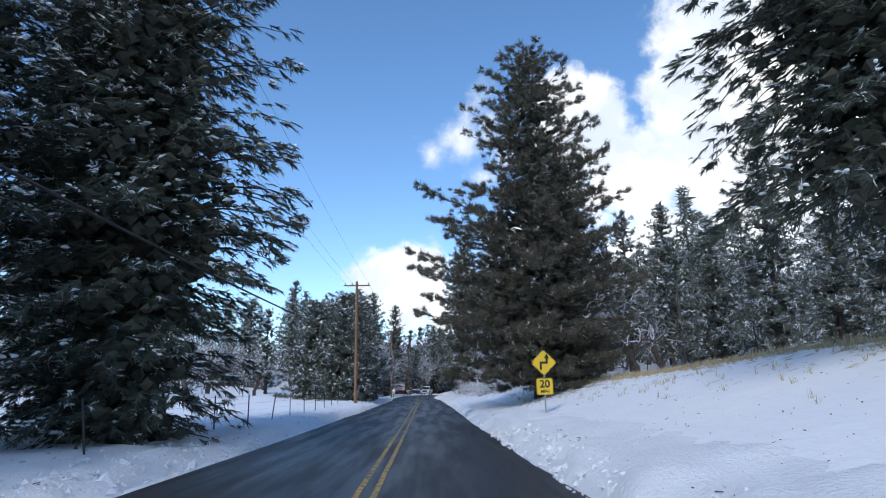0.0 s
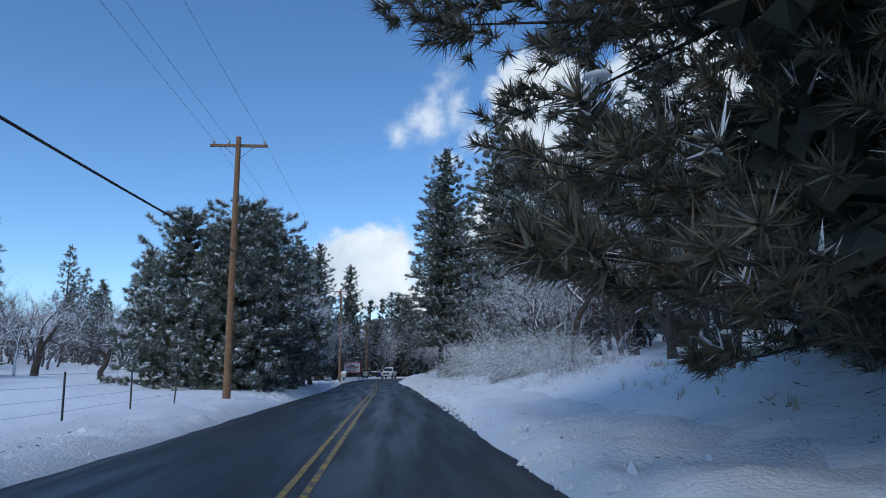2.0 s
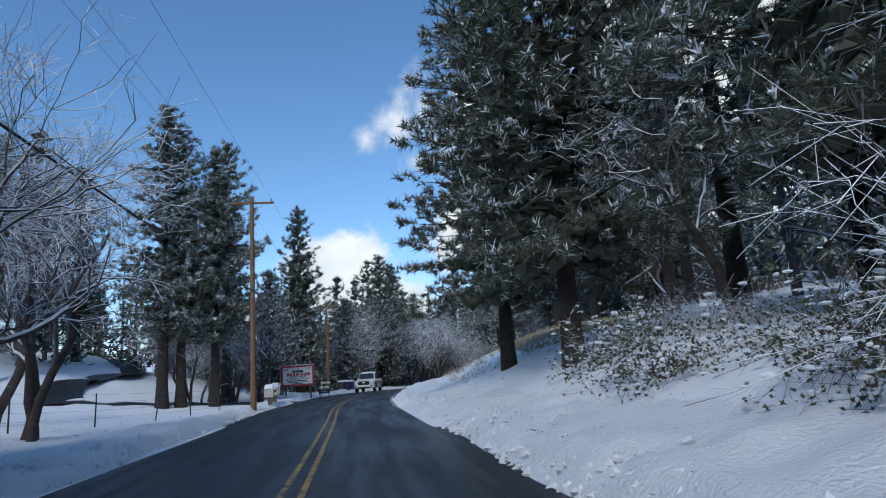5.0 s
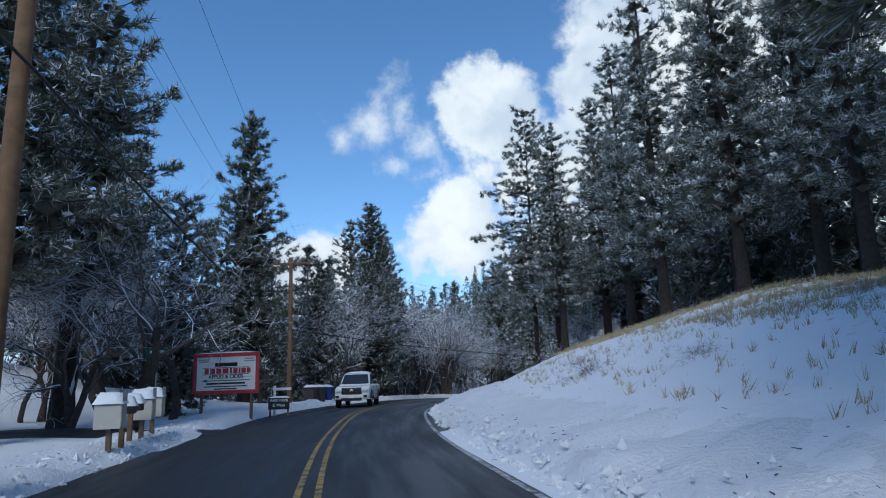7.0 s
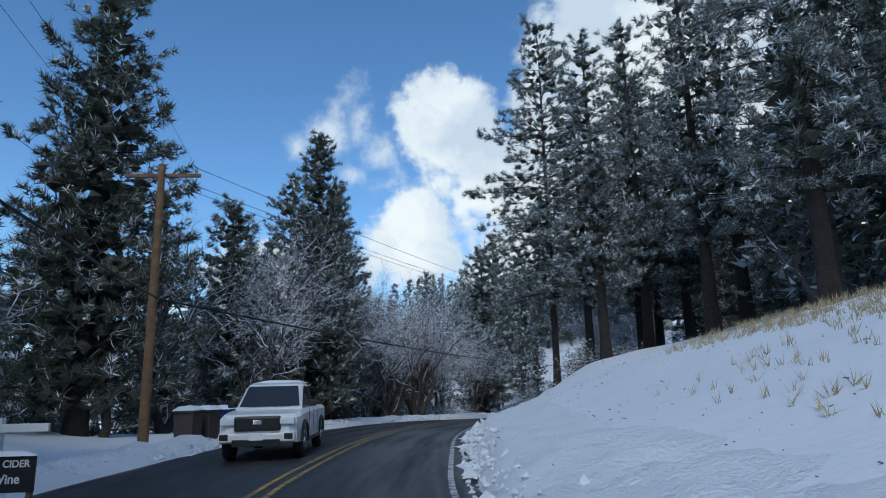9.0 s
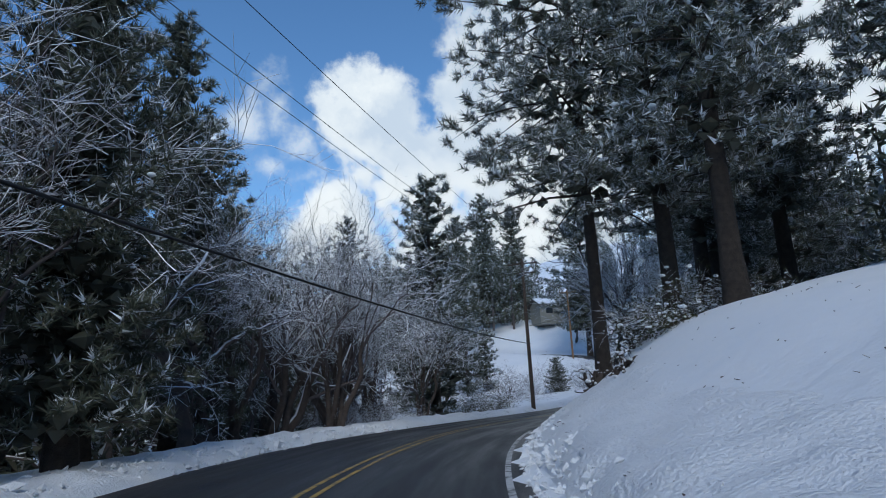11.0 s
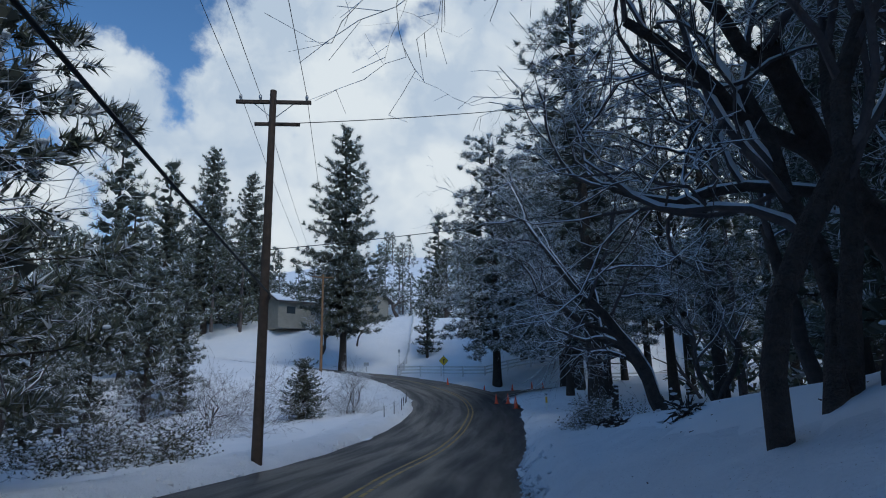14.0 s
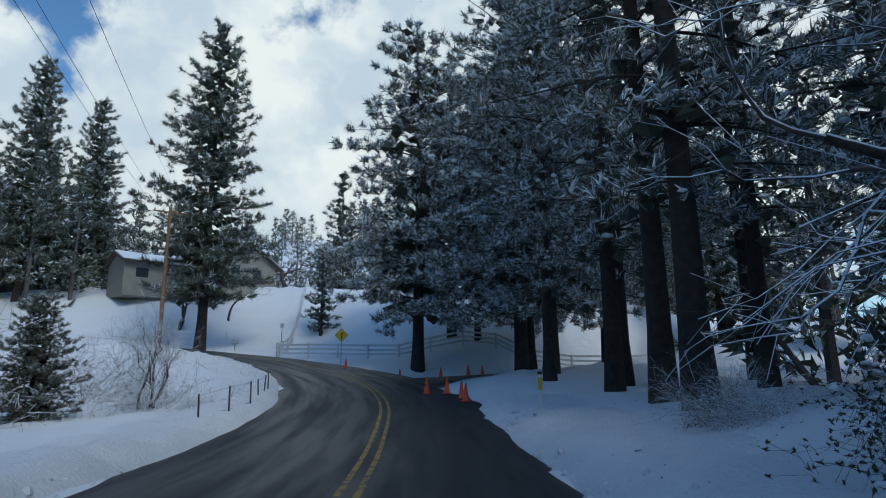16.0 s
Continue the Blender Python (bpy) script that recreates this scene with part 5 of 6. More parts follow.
# ---- woods behind ----
def woods_mesh(name, seed, count, size, conifers=0.55, twiggy=2):
    """A patch of far woodland: low conifers, bare crowns and brush, too far off to be told apart."""
    rng = np.random.default_rng(seed)
    V, F, I, base = [], [], [], 0

    def add(v, f, mi):
        nonlocal base
        V.append(v)
        F.extend((f + base).tolist())
        I.extend([mi] * len(f))
        base += len(v)
    for _ in range(count):
        x, y = rng.uniform(-size, size, 2)
        if rng.random() < conifers:
            H, R = rng.uniform(10, 19), rng.uniform(2.4, 3.8)
            n = 210
            h = rng.random(n) ** 1.2
            a, r = rng.uniform(0, 6.28, n), R * (1 - h) ** 0.7 * rng.uniform(0.25, 1.0, n)
            C = np.c_[x + np.cos(a) * r, y + np.sin(a) * r, 0.8 + h * (H - 1)]
            D = np.c_[np.cos(a) * 0.7, np.sin(a) * 0.7, np.full(n, 0.25)]
            v, f = blades(C, D, rng, 3, 0.85, 0.27, 0.6)
            add(v, f, 0)
            s = rng.random(n) < 0.3
            v, f = blades(C[s] + (0, 0, 0.25), D[s], rng, 1, 0.55, 0.22, 0.4, 0.5)
            add(v, f, 1)
            v, f = tubes([(np.array([(x, y, -1), (x, y, H * 0.9)]), np.array([0.28, 0.05]), 5)])
            add(v, f, 2)
        else:
            H = rng.uniform(5, 9) if conifers > 0.2 else rng.uniform(9, 14)
            out = []
            grow(rng, (x, y, -0.5), (rng.normal(0, .15), rng.normal(0, .15), 1), H * 0.45, 0.16, twiggy, out, 0.8, 0.15, 0.05, (5, 5, 4))
            v, f = tubes([(p, r, 3) for p, r, k in out])
            add(v, f, 2)
            v, f = snow_on(out, rng, share=0.45, thick=1.5)
            add(v, f, 1)
    return mesh(name, np.concatenate(V), F, [NEEDLES, TREE_SNOW, TWIG], False, I)


WOODS = [woods_mesh("far_woods", 71, 11, 9, 0.6), woods_mesh("far_woods_b", 72, 12, 9, 0.3), woods_mesh("far_woods_c", 73, 12, 9, 0.8), woods_mesh("far_woods_d", 74, 16, 9, 0.19, 3)]
rng = random.Random(9)


def woods(x, y, i, s=1.0):
    ob = new("far_woods", WOODS[i])
    ob.matrix_basis = pose(x, y, gz(x, y) - 0.3, 0, 0, rng.uniform(0, 360))
    ob.scale = (s, s, s)
    tagged(ob, "snowy mixed woodland of pines and bare trees behind the road", "woods", kind="stuff")


spots = []
for y in range(-20, 118, 15):                       # right, behind the bank
    for x in (46, 62):
        spots.append((x + (y % 7), y + (x % 5), 1.0))
for y in range(45, 190, 15):                        # left, beyond the field
    for x in (-34, -52):
        if y > 95 or x < -40:
            spots.append((x - (y % 6), y, 0.9))
for y in range(58, 128, 9):                         # bare trees across the field
    spots.append((-37 - (y * 7) % 11, y, 0.85))
    spots.append((-62 - (y * 5) % 13, y + 6, 1.1))
for x, y in ((28, 112), (38, 122), (42, 140), (46, 156), (52, 170), (60, 178), (100, 198), (94, 187), (112, 206), (36, 104), (30, 150),
             (-24, 164), (-20, 180), (-16, 196), (-8, 212), (6, 226), (16, 238), (28, 250), (40, 258), (-24, 200), (48, 272), (30, 262), (62, 296), (80, 294),
             (98, 278), (108, 266), (114, 252), (118, 238), (112, 224), (108, 210), (88, 284), (76, 284), (66, 280), (-4, 250), (14, 276), (100, 300), (140, 270), (45, 300), (22, 300)):
    spots.append((x, y, 1.0))
for n_, (x, y, s) in enumerate(spots):
    woods(x, y, 3 if x < 0 and y < 150 else n_ % 3, s)
# nearer thick woodland either side
for n_, (x, y, s) in enumerate(((-24, 154, .95), (-24, 164, 1.0), (-12, 178, .9), (-6, 190, .9), (2, 204, .8), (27, 76, 1.0), (30, 62, 1.0),
                                (24, 92, 1.0), (5, 196, .8), (12, 201, .7), (-1, 183, .9), (38, 132, 1.2), (42, 152, 1.2), (44, 166, 1.1), (62, 186, 1.0))):
    woods(x, y, (2 * n_ + 2) % 3, s)
# the same woodland, further off, on the hill
for n_ in range(34):
    a, r = radians(rng.uniform(5, 75)), rng.uniform(150, 330)
    woods(60 + math.sin(a) * r, 190 + math.cos(a) * r, n_ % 3, 1.3)
# unseen trees behind the start; the left pines are added to shade the verge
for x, y, k_, a in ((-17, -2, "pine1", 0), (-15.5, 6, "pine1", 80), (-21, -8, "pine1", 120), (-11.5, 5, "pine1", 200), (20, -8, "pine1", 90), (18, 4, "pine1", 30)):
    plant(k_, x, y, 1.0, a, 0.1)
for x, y in ((-34, -12), (36, -16), (0, -84), (-26, -60), (26, -60)):
    woods(x, y, int(x + 60) % 3, 1.0)


# ---- things by the road ----
HOUSE_WALL = two_tone("house_siding", (0.24, 0.22, 0.18), (0.32, 0.295, 0.245), 1.5, 20.0, 0.85)
ROOF_DARK = two_tone("roof_shingle", (0.07, 0.06, 0.055), (0.13, 0.11, 0.10), 3.0, 25.0, 0.9)
GLASS = plain("window_glass", (0.03, 0.035, 0.04), 0.08)
TRIM = plain("brown_trim", (0.14, 0.09, 0.06), 0.7)
RUBBER = plain("rubber", (0.012, 0.012, 0.012), 0.8)
CAR_WHITE = plain("white_car_paint", (0.72, 0.72, 0.72), 0.25, 0, 0.02)
CAR_DARK = plain("dark_car_paint", (0.03, 0.032, 0.036), 0.25, 0, 0.02)
CHROME = plain("chrome", (0.6, 0.6, 0.62), 0.15, 1.0, 0.03)
LAMP_GLASS = plain("headlamp_glass", (0.7, 0.72, 0.75), 0.1, 0, 0.02)
BIN_BLUE = plain("blue_plastic", (0.02, 0.06, 0.28), 0.5)
BIN_BROWN = plain("brown_plastic", (0.07, 0.05, 0.045), 0.6)
RAIL_WHITE = plain("white_rail", (0.66, 0.66, 0.65), 0.6, 0, 0.08)
PALE_BOX = plain("pale_painted_steel", (0.5, 0.47, 0.4), 0.5, 0, 0.08)
REFLECT = plain("reflector_yellow", (0.75, 0.45, 0.02), 0.4, 0, 0.05)


def snow_cap(w, d, h, seed=1):
    """A rounded cushion of snow, base at z = 0."""
    r = np.random.default_rng(seed)
    n = 7
    g = np.linspace(-1, 1, n)
    X, Y = np.meshgrid(g, g, indexing="ij")
    Z = h * (1 - np.abs(X) ** 4) ** 0.5 * (1 - np.abs(Y) ** 4) ** 0.5 * (1 + r.normal(0, 0.08, X.shape))
    P = np.stack([X * w / 2, Y * d / 2, Z], -1).reshape(-1, 3)
    i, j = np.meshgrid(np.arange(n - 1), np.arange(n - 1), indexing="ij")
    f = np.stack([i * n + j, (i + 1) * n + j, (i + 1) * n + j + 1, i * n + j + 1], -1).reshape(-1, 4)
    me = mesh("snow_cap", P, f, [SNOW], True)
    return me


def billboard():
    x, y, turn = -5.38, 136.95, -18.5
    z = gz(x, y)
    ob = thing("billboard", pose(x, y, z, 0, 0, turn), "white farm billboard in a red frame on timber legs", "billboard")
    c = 2.08 - z
    for s in (-1.1, 1.1):
        part("leg", boxes((s, 0.08, c / 2 - 0.25, 0.1, 0.1, c + 1.0), bevel=0.008), TRIM, ob)
    part("panel", boxes((0, 0, c, 2.6, 0.04, 1.42)), WHITE, ob)
    for nme, r in (("frame_top", (0, -0.01, c + 0.76, 2.92, 0.09, 0.15)), ("frame_bottom", (0, -0.01, c - 0.76, 2.92, 0.09, 0.15)), ("frame_side", (-1.385, -0.01, c, 0.15, 0.088, 1.37)), ("frame_side", (1.385, -0.01, c, 0.15, 0.088, 1.37))):
        part(nme, boxes(r, bevel=0.008), RED, ob)
    part("cap", snow_cap(2.9, 0.1, 0.04), None, ob, m=pose(0, -0.01, c + 0.835))
    f = -0.026
    part("name_bar", boxes((0, f, c + 0.36, 1.0, 0.006, 0.15)), BLACK, ob, "dark name lettering as a bar")
    for i, (u, w) in enumerate(((-0.86, .2), (-0.6, .24), (-0.32, .24), (-0.02, .28), (0.22, .1), (0.42, .2), (0.6, .08), (0.78, .22), (1.0, .18))):
        part("name_bar", boxes((u, f, c + 0.10, w * 0.9, 0.006, 0.21)), RED, ob)
    part("rule", boxes((0, f, c - 0.035, 2.05, 0.006, 0.02)), BLACK, ob)
    part("rule", boxes((0, f, c + 0.235, 2.05, 0.006, 0.02)), BLACK, ob)
    text_mesh("lettering", "APPLES & CIDER", 0.215, BLACK, ob, pose(0, f, c - 0.14, 90))
    part("arrow", boxes((0.1, f, c - 0.29, 1.9, 0.006, 0.035)), GREEN, ob)
    bm = bmesh.new()
    vs = [bm.verts.new(v) for v in ((-1.08, f - 0.003, c - 0.29), (-0.84, f - 0.003, c - 0.22), (-0.84, f - 0.003, c - 0.36))]
    bm.faces.new(vs)
    part("arrow_head", bm, GREEN, ob)
    for yy, w, h in ((-0.41, 1.7, 0.07), (-0.53, 1.9, 0.04), (-0.63, 1.0, 0.05)):
        part("small_print", boxes((0, f, c + yy, w, 0.006, h)), BLACK, ob)
    for xx, yy, w in ((-1.0, 0.58, .5), (-1.0, 0.5, .4), (1.02, 0.58, .4), (1.02, 0.48, .45)):
        part("small_print", boxes((xx, f, c + yy, w, 0.006, 0.05)), GALV, ob)


def cider_sign():
    x, y = -3.35, 138.6
    z = gz(x, y)
    ob = thing("cider_sign", pose(x, y, z, 0, 0, -14), "low black sign with white lettering beside a white post", "sign")
    part("board", boxes((0, 0, 0.62, 0.95, 0.05, 0.5), bevel=0.01), BLACK, ob)
    for s in (-0.4, 0.4):
        part("leg", boxes((s, 0.04, 0.2, 0.07, 0.06, 0.8)), TRIM, ob)
    text_mesh("lettering", "HARD CIDER", 0.14, WHITE, ob, pose(0, -0.03, 0.76, 90))
    text_mesh("lettering", "& Wine", 0.18, WHITE, ob, pose(0, -0.03, 0.55, 90))
    part("cap", snow_cap(0.98, 0.14, 0.07), None, ob, m=pose(0, 0, 0.87))
    part("white_post", boxes((-0.3, 0.3, 0.6, 0.1, 0.1, 1.6), bevel=0.01), WHITE, ob)
    part("white_arm", boxes((0.05, 0.24, 1.25, 0.85, 0.05, 0.12), bevel=0.01), WHITE, ob)


def mailbox(x, y, turn, h, big=False):
    z = gz(x, y)
    ob = thing("mailbox", pose(x, y, z, 0, 0, turn), "tall pale parcel mailbox on a post capped with snow" if big else "small black roadside mailbox on a wooden post capped with snow", "mailbox", "row of mailboxes")
    part("post", boxes((0, 0, h / 2 - 0.15, 0.11, 0.11, h + 0.3), bevel=0.01), POLE_WOOD if not big else TRIM, ob)
    bm = bmesh.new()
    w, l = (0.24, 0.52) if not big else (0.42, 0.55)
    n = 8
    side = w * 0.45 if not big else 0.5
    ring = [(-w / 2, 0.0), (w / 2, 0.0)] + [(w / 2 * math.cos(math.pi * i / n), side + (w / 2 if not big else 0.06) * math.sin(math.pi * i / n)) for i in range(n + 1)]
    a = [bm.verts.new((u, -l / 2, v)) for u, v in ring]
    b = [bm.verts.new((u, l / 2, v)) for u, v in ring]
    bm.faces.new(a)
    bm.faces.new(b[::-1])
    for i in range(len(ring)):
        j = (i + 1) % len(ring)
        bm.faces.new((a[i], b[i], b[j], a[j]))
    body = part("box", bm, BLACK if not big else PALE_BOX, ob, m=pose(0, 0, h if not big else h - 0.3, 0, 0, 90))
    part("door", boxes((0, -l / 2 - 0.008, side * 0.85, w * 0.9, 0.012, side * 1.5), bevel=0.004), BLACK if not big else PALE_BOX, body)
    part("flag", boxes((w / 2 + 0.012, 0.05, w * 0.6, 0.012, 0.05, 0.2)), RED, body)
    part("cap", snow_cap(l + 0.08, w + 0.1, 0.26, int(x * -10) % 9), None, ob, m=pose(0, 0, h + w * 0.72 if not big else h + 0.23))


def street_sign():
    x, y = -7.0, 132.4
    z = gz(x, y)
    ob = thing("street_sign", pose(x, y, z, 0, 0, -15), "green street-name blade on a thin steel post", "street sign")
    part("post", tube_mesh("sign_post", [([(0, 0, -0.3), (0, 0, 2.75)], [0.03, 0.03], 8)], GALV), None, ob)
    part("blade", boxes((0, 0, 2.62, 0.75, 0.02, 0.2), bevel=0.006), GREEN, ob)
    part("name_bar", boxes((0, -0.014, 2.62, 0.5, 0.006, 0.09)), WHITE, ob)


def bin_box(x, y, mat, label, turn):
    z = gz(x, y)
    ob = thing("wheelie_bin", pose(x, y, z, 0, 0, turn), label, "bin", "bins at the road edge")
    bm = bmesh.new()
    box(bm, 0, 0, 0.55, 0.66, 0.72, 1.0, 0.03)
    for v in bm.verts:
        k = 0.86 + 0.14 * v.co.z
        v.co.x *= k
        v.co.y *= k
    part("body", bm, mat, ob)
    part("lid", boxes((0, -0.02, 1.08, 0.72, 0.8, 0.06), bevel=0.02), mat, ob)
    for s in (-0.28, 0.28):
        part("wheel", tube_mesh("bin_wheel", [([(s - 0.03, 0.34, 0.1), (s + 0.03, 0.34, 0.1)], [0.1, 0.1], 12)], RUBBER), None, ob)
    part("cap", snow_cap(0.72, 0.78, 0.14), None, ob, m=pose(0, -0.02, 1.11))


def vehicle(name, x, y, turn, paint, label, pickup):
    k, d = nearest(np.array([x]), np.array([y]))
    ob = thing(name, pose(x, y, float(CL[k[0], 2]) - 0.012 * abs(float(d[0])), 0, 0, turn), label, "pickup" if pickup else "car")
    # nose to -y
    def shell(rows, nme, mat, parent=ob):
        """A lofted body: rows of (y, half width, low z, high z)."""
        bm = bmesh.new()
        rings = []
        for yy, w, lo, hi in rows:
            e = min(0.09, (hi - lo) * 0.35)
            rings.append([bm.verts.new(p) for p in ((-w, yy, lo), (-w, yy, hi - e), (-w + e, yy, hi), (w - e, yy, hi), (w, yy, hi - e), (w, yy, lo))])
        for a, b in zip(rings, rings[1:]):
            for i in range(6):
                j = (i + 1) % 6
                bm.faces.new((a[i], a[j], b[j], b[i]))
        bm.faces.new(rings[0][::-1])
        bm.faces.new(rings[-1])
        return part(nme, bm, mat, parent, smooth=False)
    L = 5.3 if pickup else 4.6
    h0 = 0.42 if pickup else 0.32
    hood = 1.12 if pickup else 0.95
    roof = 1.85 if pickup else 1.5
    y0 = -L / 2
    body = shell([(y0, 0.72, h0 + .1, hood - .16), (y0 + .12, .9, h0, hood - .04), (y0 + .6, .95, h0, hood), (y0 + 1.45, .96, h0, hood + .05), (L / 2 - .1, .96, h0 + .02, hood + .08), (L / 2, .9, h0 + .12, hood + .02)], "body", paint)
    end = 0.75 if pickup else L / 2 - .5
    cab = shell([(y0 + 1.3, .84, hood, hood + .06), (y0 + 2.0, .74, hood, roof - .06), (y0 + 2.4, .72, hood, roof), (end - .2, .72, hood, roof), (end + .1, .8, hood, hood + .1)], "cab", paint)
    bm = bmesh.new()
    vs = [bm.verts.new(v) for v in ((-.76, y0 + 1.40, hood + .1), (.76, y0 + 1.40, hood + .1), (.64, y0 + 1.90, roof - .12), (-.64, y0 + 1.90, roof - .12))]
    bm.faces.new(vs)
    bmesh.ops.translate(bm, verts=bm.verts, vec=(0, -.045, .02))
    part("windscreen", bm, GLASS, cab)
    for s in (-1, 1):
        bm = bmesh.new()
        vs = [bm.verts.new(v) for v in ((s * .835, y0 + 1.75, hood + .1), (s * .835, end - .15, hood + .1), (s * .745, end - .35, roof - .12), (s * .745, y0 + 2.15, roof - .12))]
        bm.faces.new(vs)
        part("side_window", bm, GLASS, cab)
        part("headlight", boxes((s * .69, y0 + .0, hood - .2, .34, .16, .15), bevel=0.03), LAMP_GLASS, ob)
        part("mirror", boxes((s * 1.04, y0 + 1.75, hood + .18, .2, .1, .16), bevel=0.03), BLACK, ob)
        for yy in (y0 + .95, L / 2 - 1.05):
            r = .40 if pickup else .34
            w = part("wheel", tube_mesh("wheel", [([(s * .72, yy, r), (s * .74, yy, r), (s * .95, yy, r), (s * .97, yy, r)], [r * .7, r, r, r * .7], 20)], RUBBER), None, ob)
            arch = [(s * .965, yy + math.cos(a) * r * 1.2, r + math.sin(a) * r * 1.2) for a in np.linspace(0.1, math.pi - 0.1, 12)]
            part("wheel_arch", tube_mesh("wheel_arch", [(arch, [.05] * 12, 6)], BLACK), None, ob)
            part("rim", tube_mesh("rim", [([(s * .93, yy, r), (s * .975, yy, r), (s * .98, yy, r)], [r * .62, r * .58, 0.02], 16)], CHROME), None, w)
        for yy in (y0 + 1.75, (y0 + 1.75 + end) / 2, end - .05):
            part("door_seam", boxes((s * .963, yy, hood - .28, .008, .014, .62)), BLACK, ob)
        for yy in ((y0 + 1.75 + end) / 2 - .16, end - .22):
            part("door_handle", boxes((s * .975, yy, hood - .1, .03, .2, .045), bevel=0.01), paint, ob)
        part("sill", boxes((s * .95, 0, h0 - .02, .06, L - 2.9, .1), bevel=0.02), BLACK, ob)
        part("window_post", boxes((s * .80, (y0 + 1.75 + end) / 2, (hood + roof) / 2, .05, .07, roof - hood - .2)), BLACK, cab)
        part("wiper", boxes((s * .3, y0 + 1.34, hood + .13, .5, .03, .02)), BLACK, cab)
    part("grille", boxes((0, y0 - .0, hood - .25, 1.08, .14, .34), bevel=0.05), BLACK, ob)
    part("emblem", boxes((0, y0 - .065, hood - .22, .2, .02, .1), bevel=0.008), CHROME, ob)
    part("bumper", boxes((0, y0 - .03, h0 + .14, 1.75, .2, .2), bevel=0.04), paint, ob)
    part("air_intake", boxes((0, y0 - .12, h0 + .02, 1.1, .05, .16), bevel=0.015), BLACK, ob)
    for s in (-1, 1):
        part("fog_lamp", boxes((s * .74, y0 - .12, h0 + .16, .2, .05, .14), bevel=0.02), BLACK, ob)
    part("number_plate", boxes((0, y0 - .14, h0 + .16, .32, .02, .16)), WHITE, ob)
    part("snow", snow_cap(1.35, 1.3, 0.08, 4), None, ob, m=pose(0, y0 + 3.0, roof - .01))


def house():
    x, y, z, turn = 83.5, 258.5, gz(83.5, 259) + 0.9, 12.0
    ob = thing("house", pose(x, y, z, 0, 0, turn), "tan gabled house with a snow-covered roof on the hill", "house")
    w, d, h, ridge = 9.5, 15.0, 3.0, 5.0
    bm = bmesh.new()
    prof = [(-w / 2, -1.5), (w / 2, -1.5), (w / 2, h), (0, ridge - 0.2), (-w / 2, h)]
    a, b = [bm.verts.new((u, 0, v)) for u, v in prof], [bm.verts.new((u, d, v)) for u, v in prof]
    bm.faces.new(a)
    bm.faces.new(b[::-1])
    for i in range(5):
        j = (i + 1) % 5
        bm.faces.new((a[i], b[i], b[j], a[j]))
    part("wall", bm, HOUSE_WALL, ob)
    for s in (-1, 1):
        ang = math.degrees(math.atan2(ridge - h, w / 2))
        ln = math.hypot(w / 2, ridge - h) + 0.9
        m = pose(s * (ln / 2 - 0.05) * math.cos(radians(ang)), d / 2, ridge - (ln / 2 - 0.05) * math.sin(radians(ang)), 0, s * ang, 0)
        r = part("roof", boxes((0, 0, 0, ln, d + 1.4, 0.16)), ROOF_DARK, ob, m=m)
        part("roof_snow", boxes((0.05 * s, 0, 0.15, ln - 0.35, d + 1.2, 0.14), bevel=0.05), SNOW, r)
    for xx in (-2.6, 1.2):
        wn_ = part("window", boxes((xx, -0.03, 1.6, 1.5, 0.08, 1.2)), TRIM, ob)
        part("pane", boxes((xx, -0.08, 1.6, 1.3, 0.02, 1.0)), GLASS, wn_)
    # porch roof at the side
    part("porch_roof", boxes((-6.2, 1.5, 2.5, 3.2, 4.0, 0.16)), ROOF_DARK, ob)
    part("porch_snow", boxes((-6.2, 1.5, 2.66, 3.1, 3.9, 0.16), bevel=0.05), SNOW, ob)
    for xx in (-7.6, -5.2):
        part("porch_post", boxes((xx, -0.3, 0.6, 0.14, 0.14, 3.8)), TRIM, ob)
    ob2 = thing("outbuilding", pose(76.0, 268.0, gz(76, 268) + 1.0, 0, 0, -10), "low dark outbuilding with a snowy roof beside the house", "shed")
    part("wall", boxes((0, 0, 0.6, 8.5, 6, 4.2)), HOUSE_WALL, ob2)
    for s_ in (-1, 1):
        r2 = part("roof", boxes((0, 0, 0, 9.6, 4.2, 0.16)), ROOF_DARK, ob2, m=pose(0, s_ * 1.85, 3.3, -s_ * 22))
        part("roof_snow", boxes((0, 0, 0.16, 9.3, 4.0, 0.16), bevel=0.05), SNOW, r2)
    for xx in (-4.25, 4.25):
        bm = bmesh.new()
        q = [bm.verts.new(v) for v in ((xx, -3, 2.7), (xx, 3, 2.7), (xx, 0, 3.85))]
        bm.faces.new(q)
        part("gable", bm, HOUSE_WALL, ob2)
    for xx in (-2.2, 1.8):
        part("window", boxes((xx, -3.03, 1.3, 1.4, 0.06, 1.1)), GLASS, ob2)


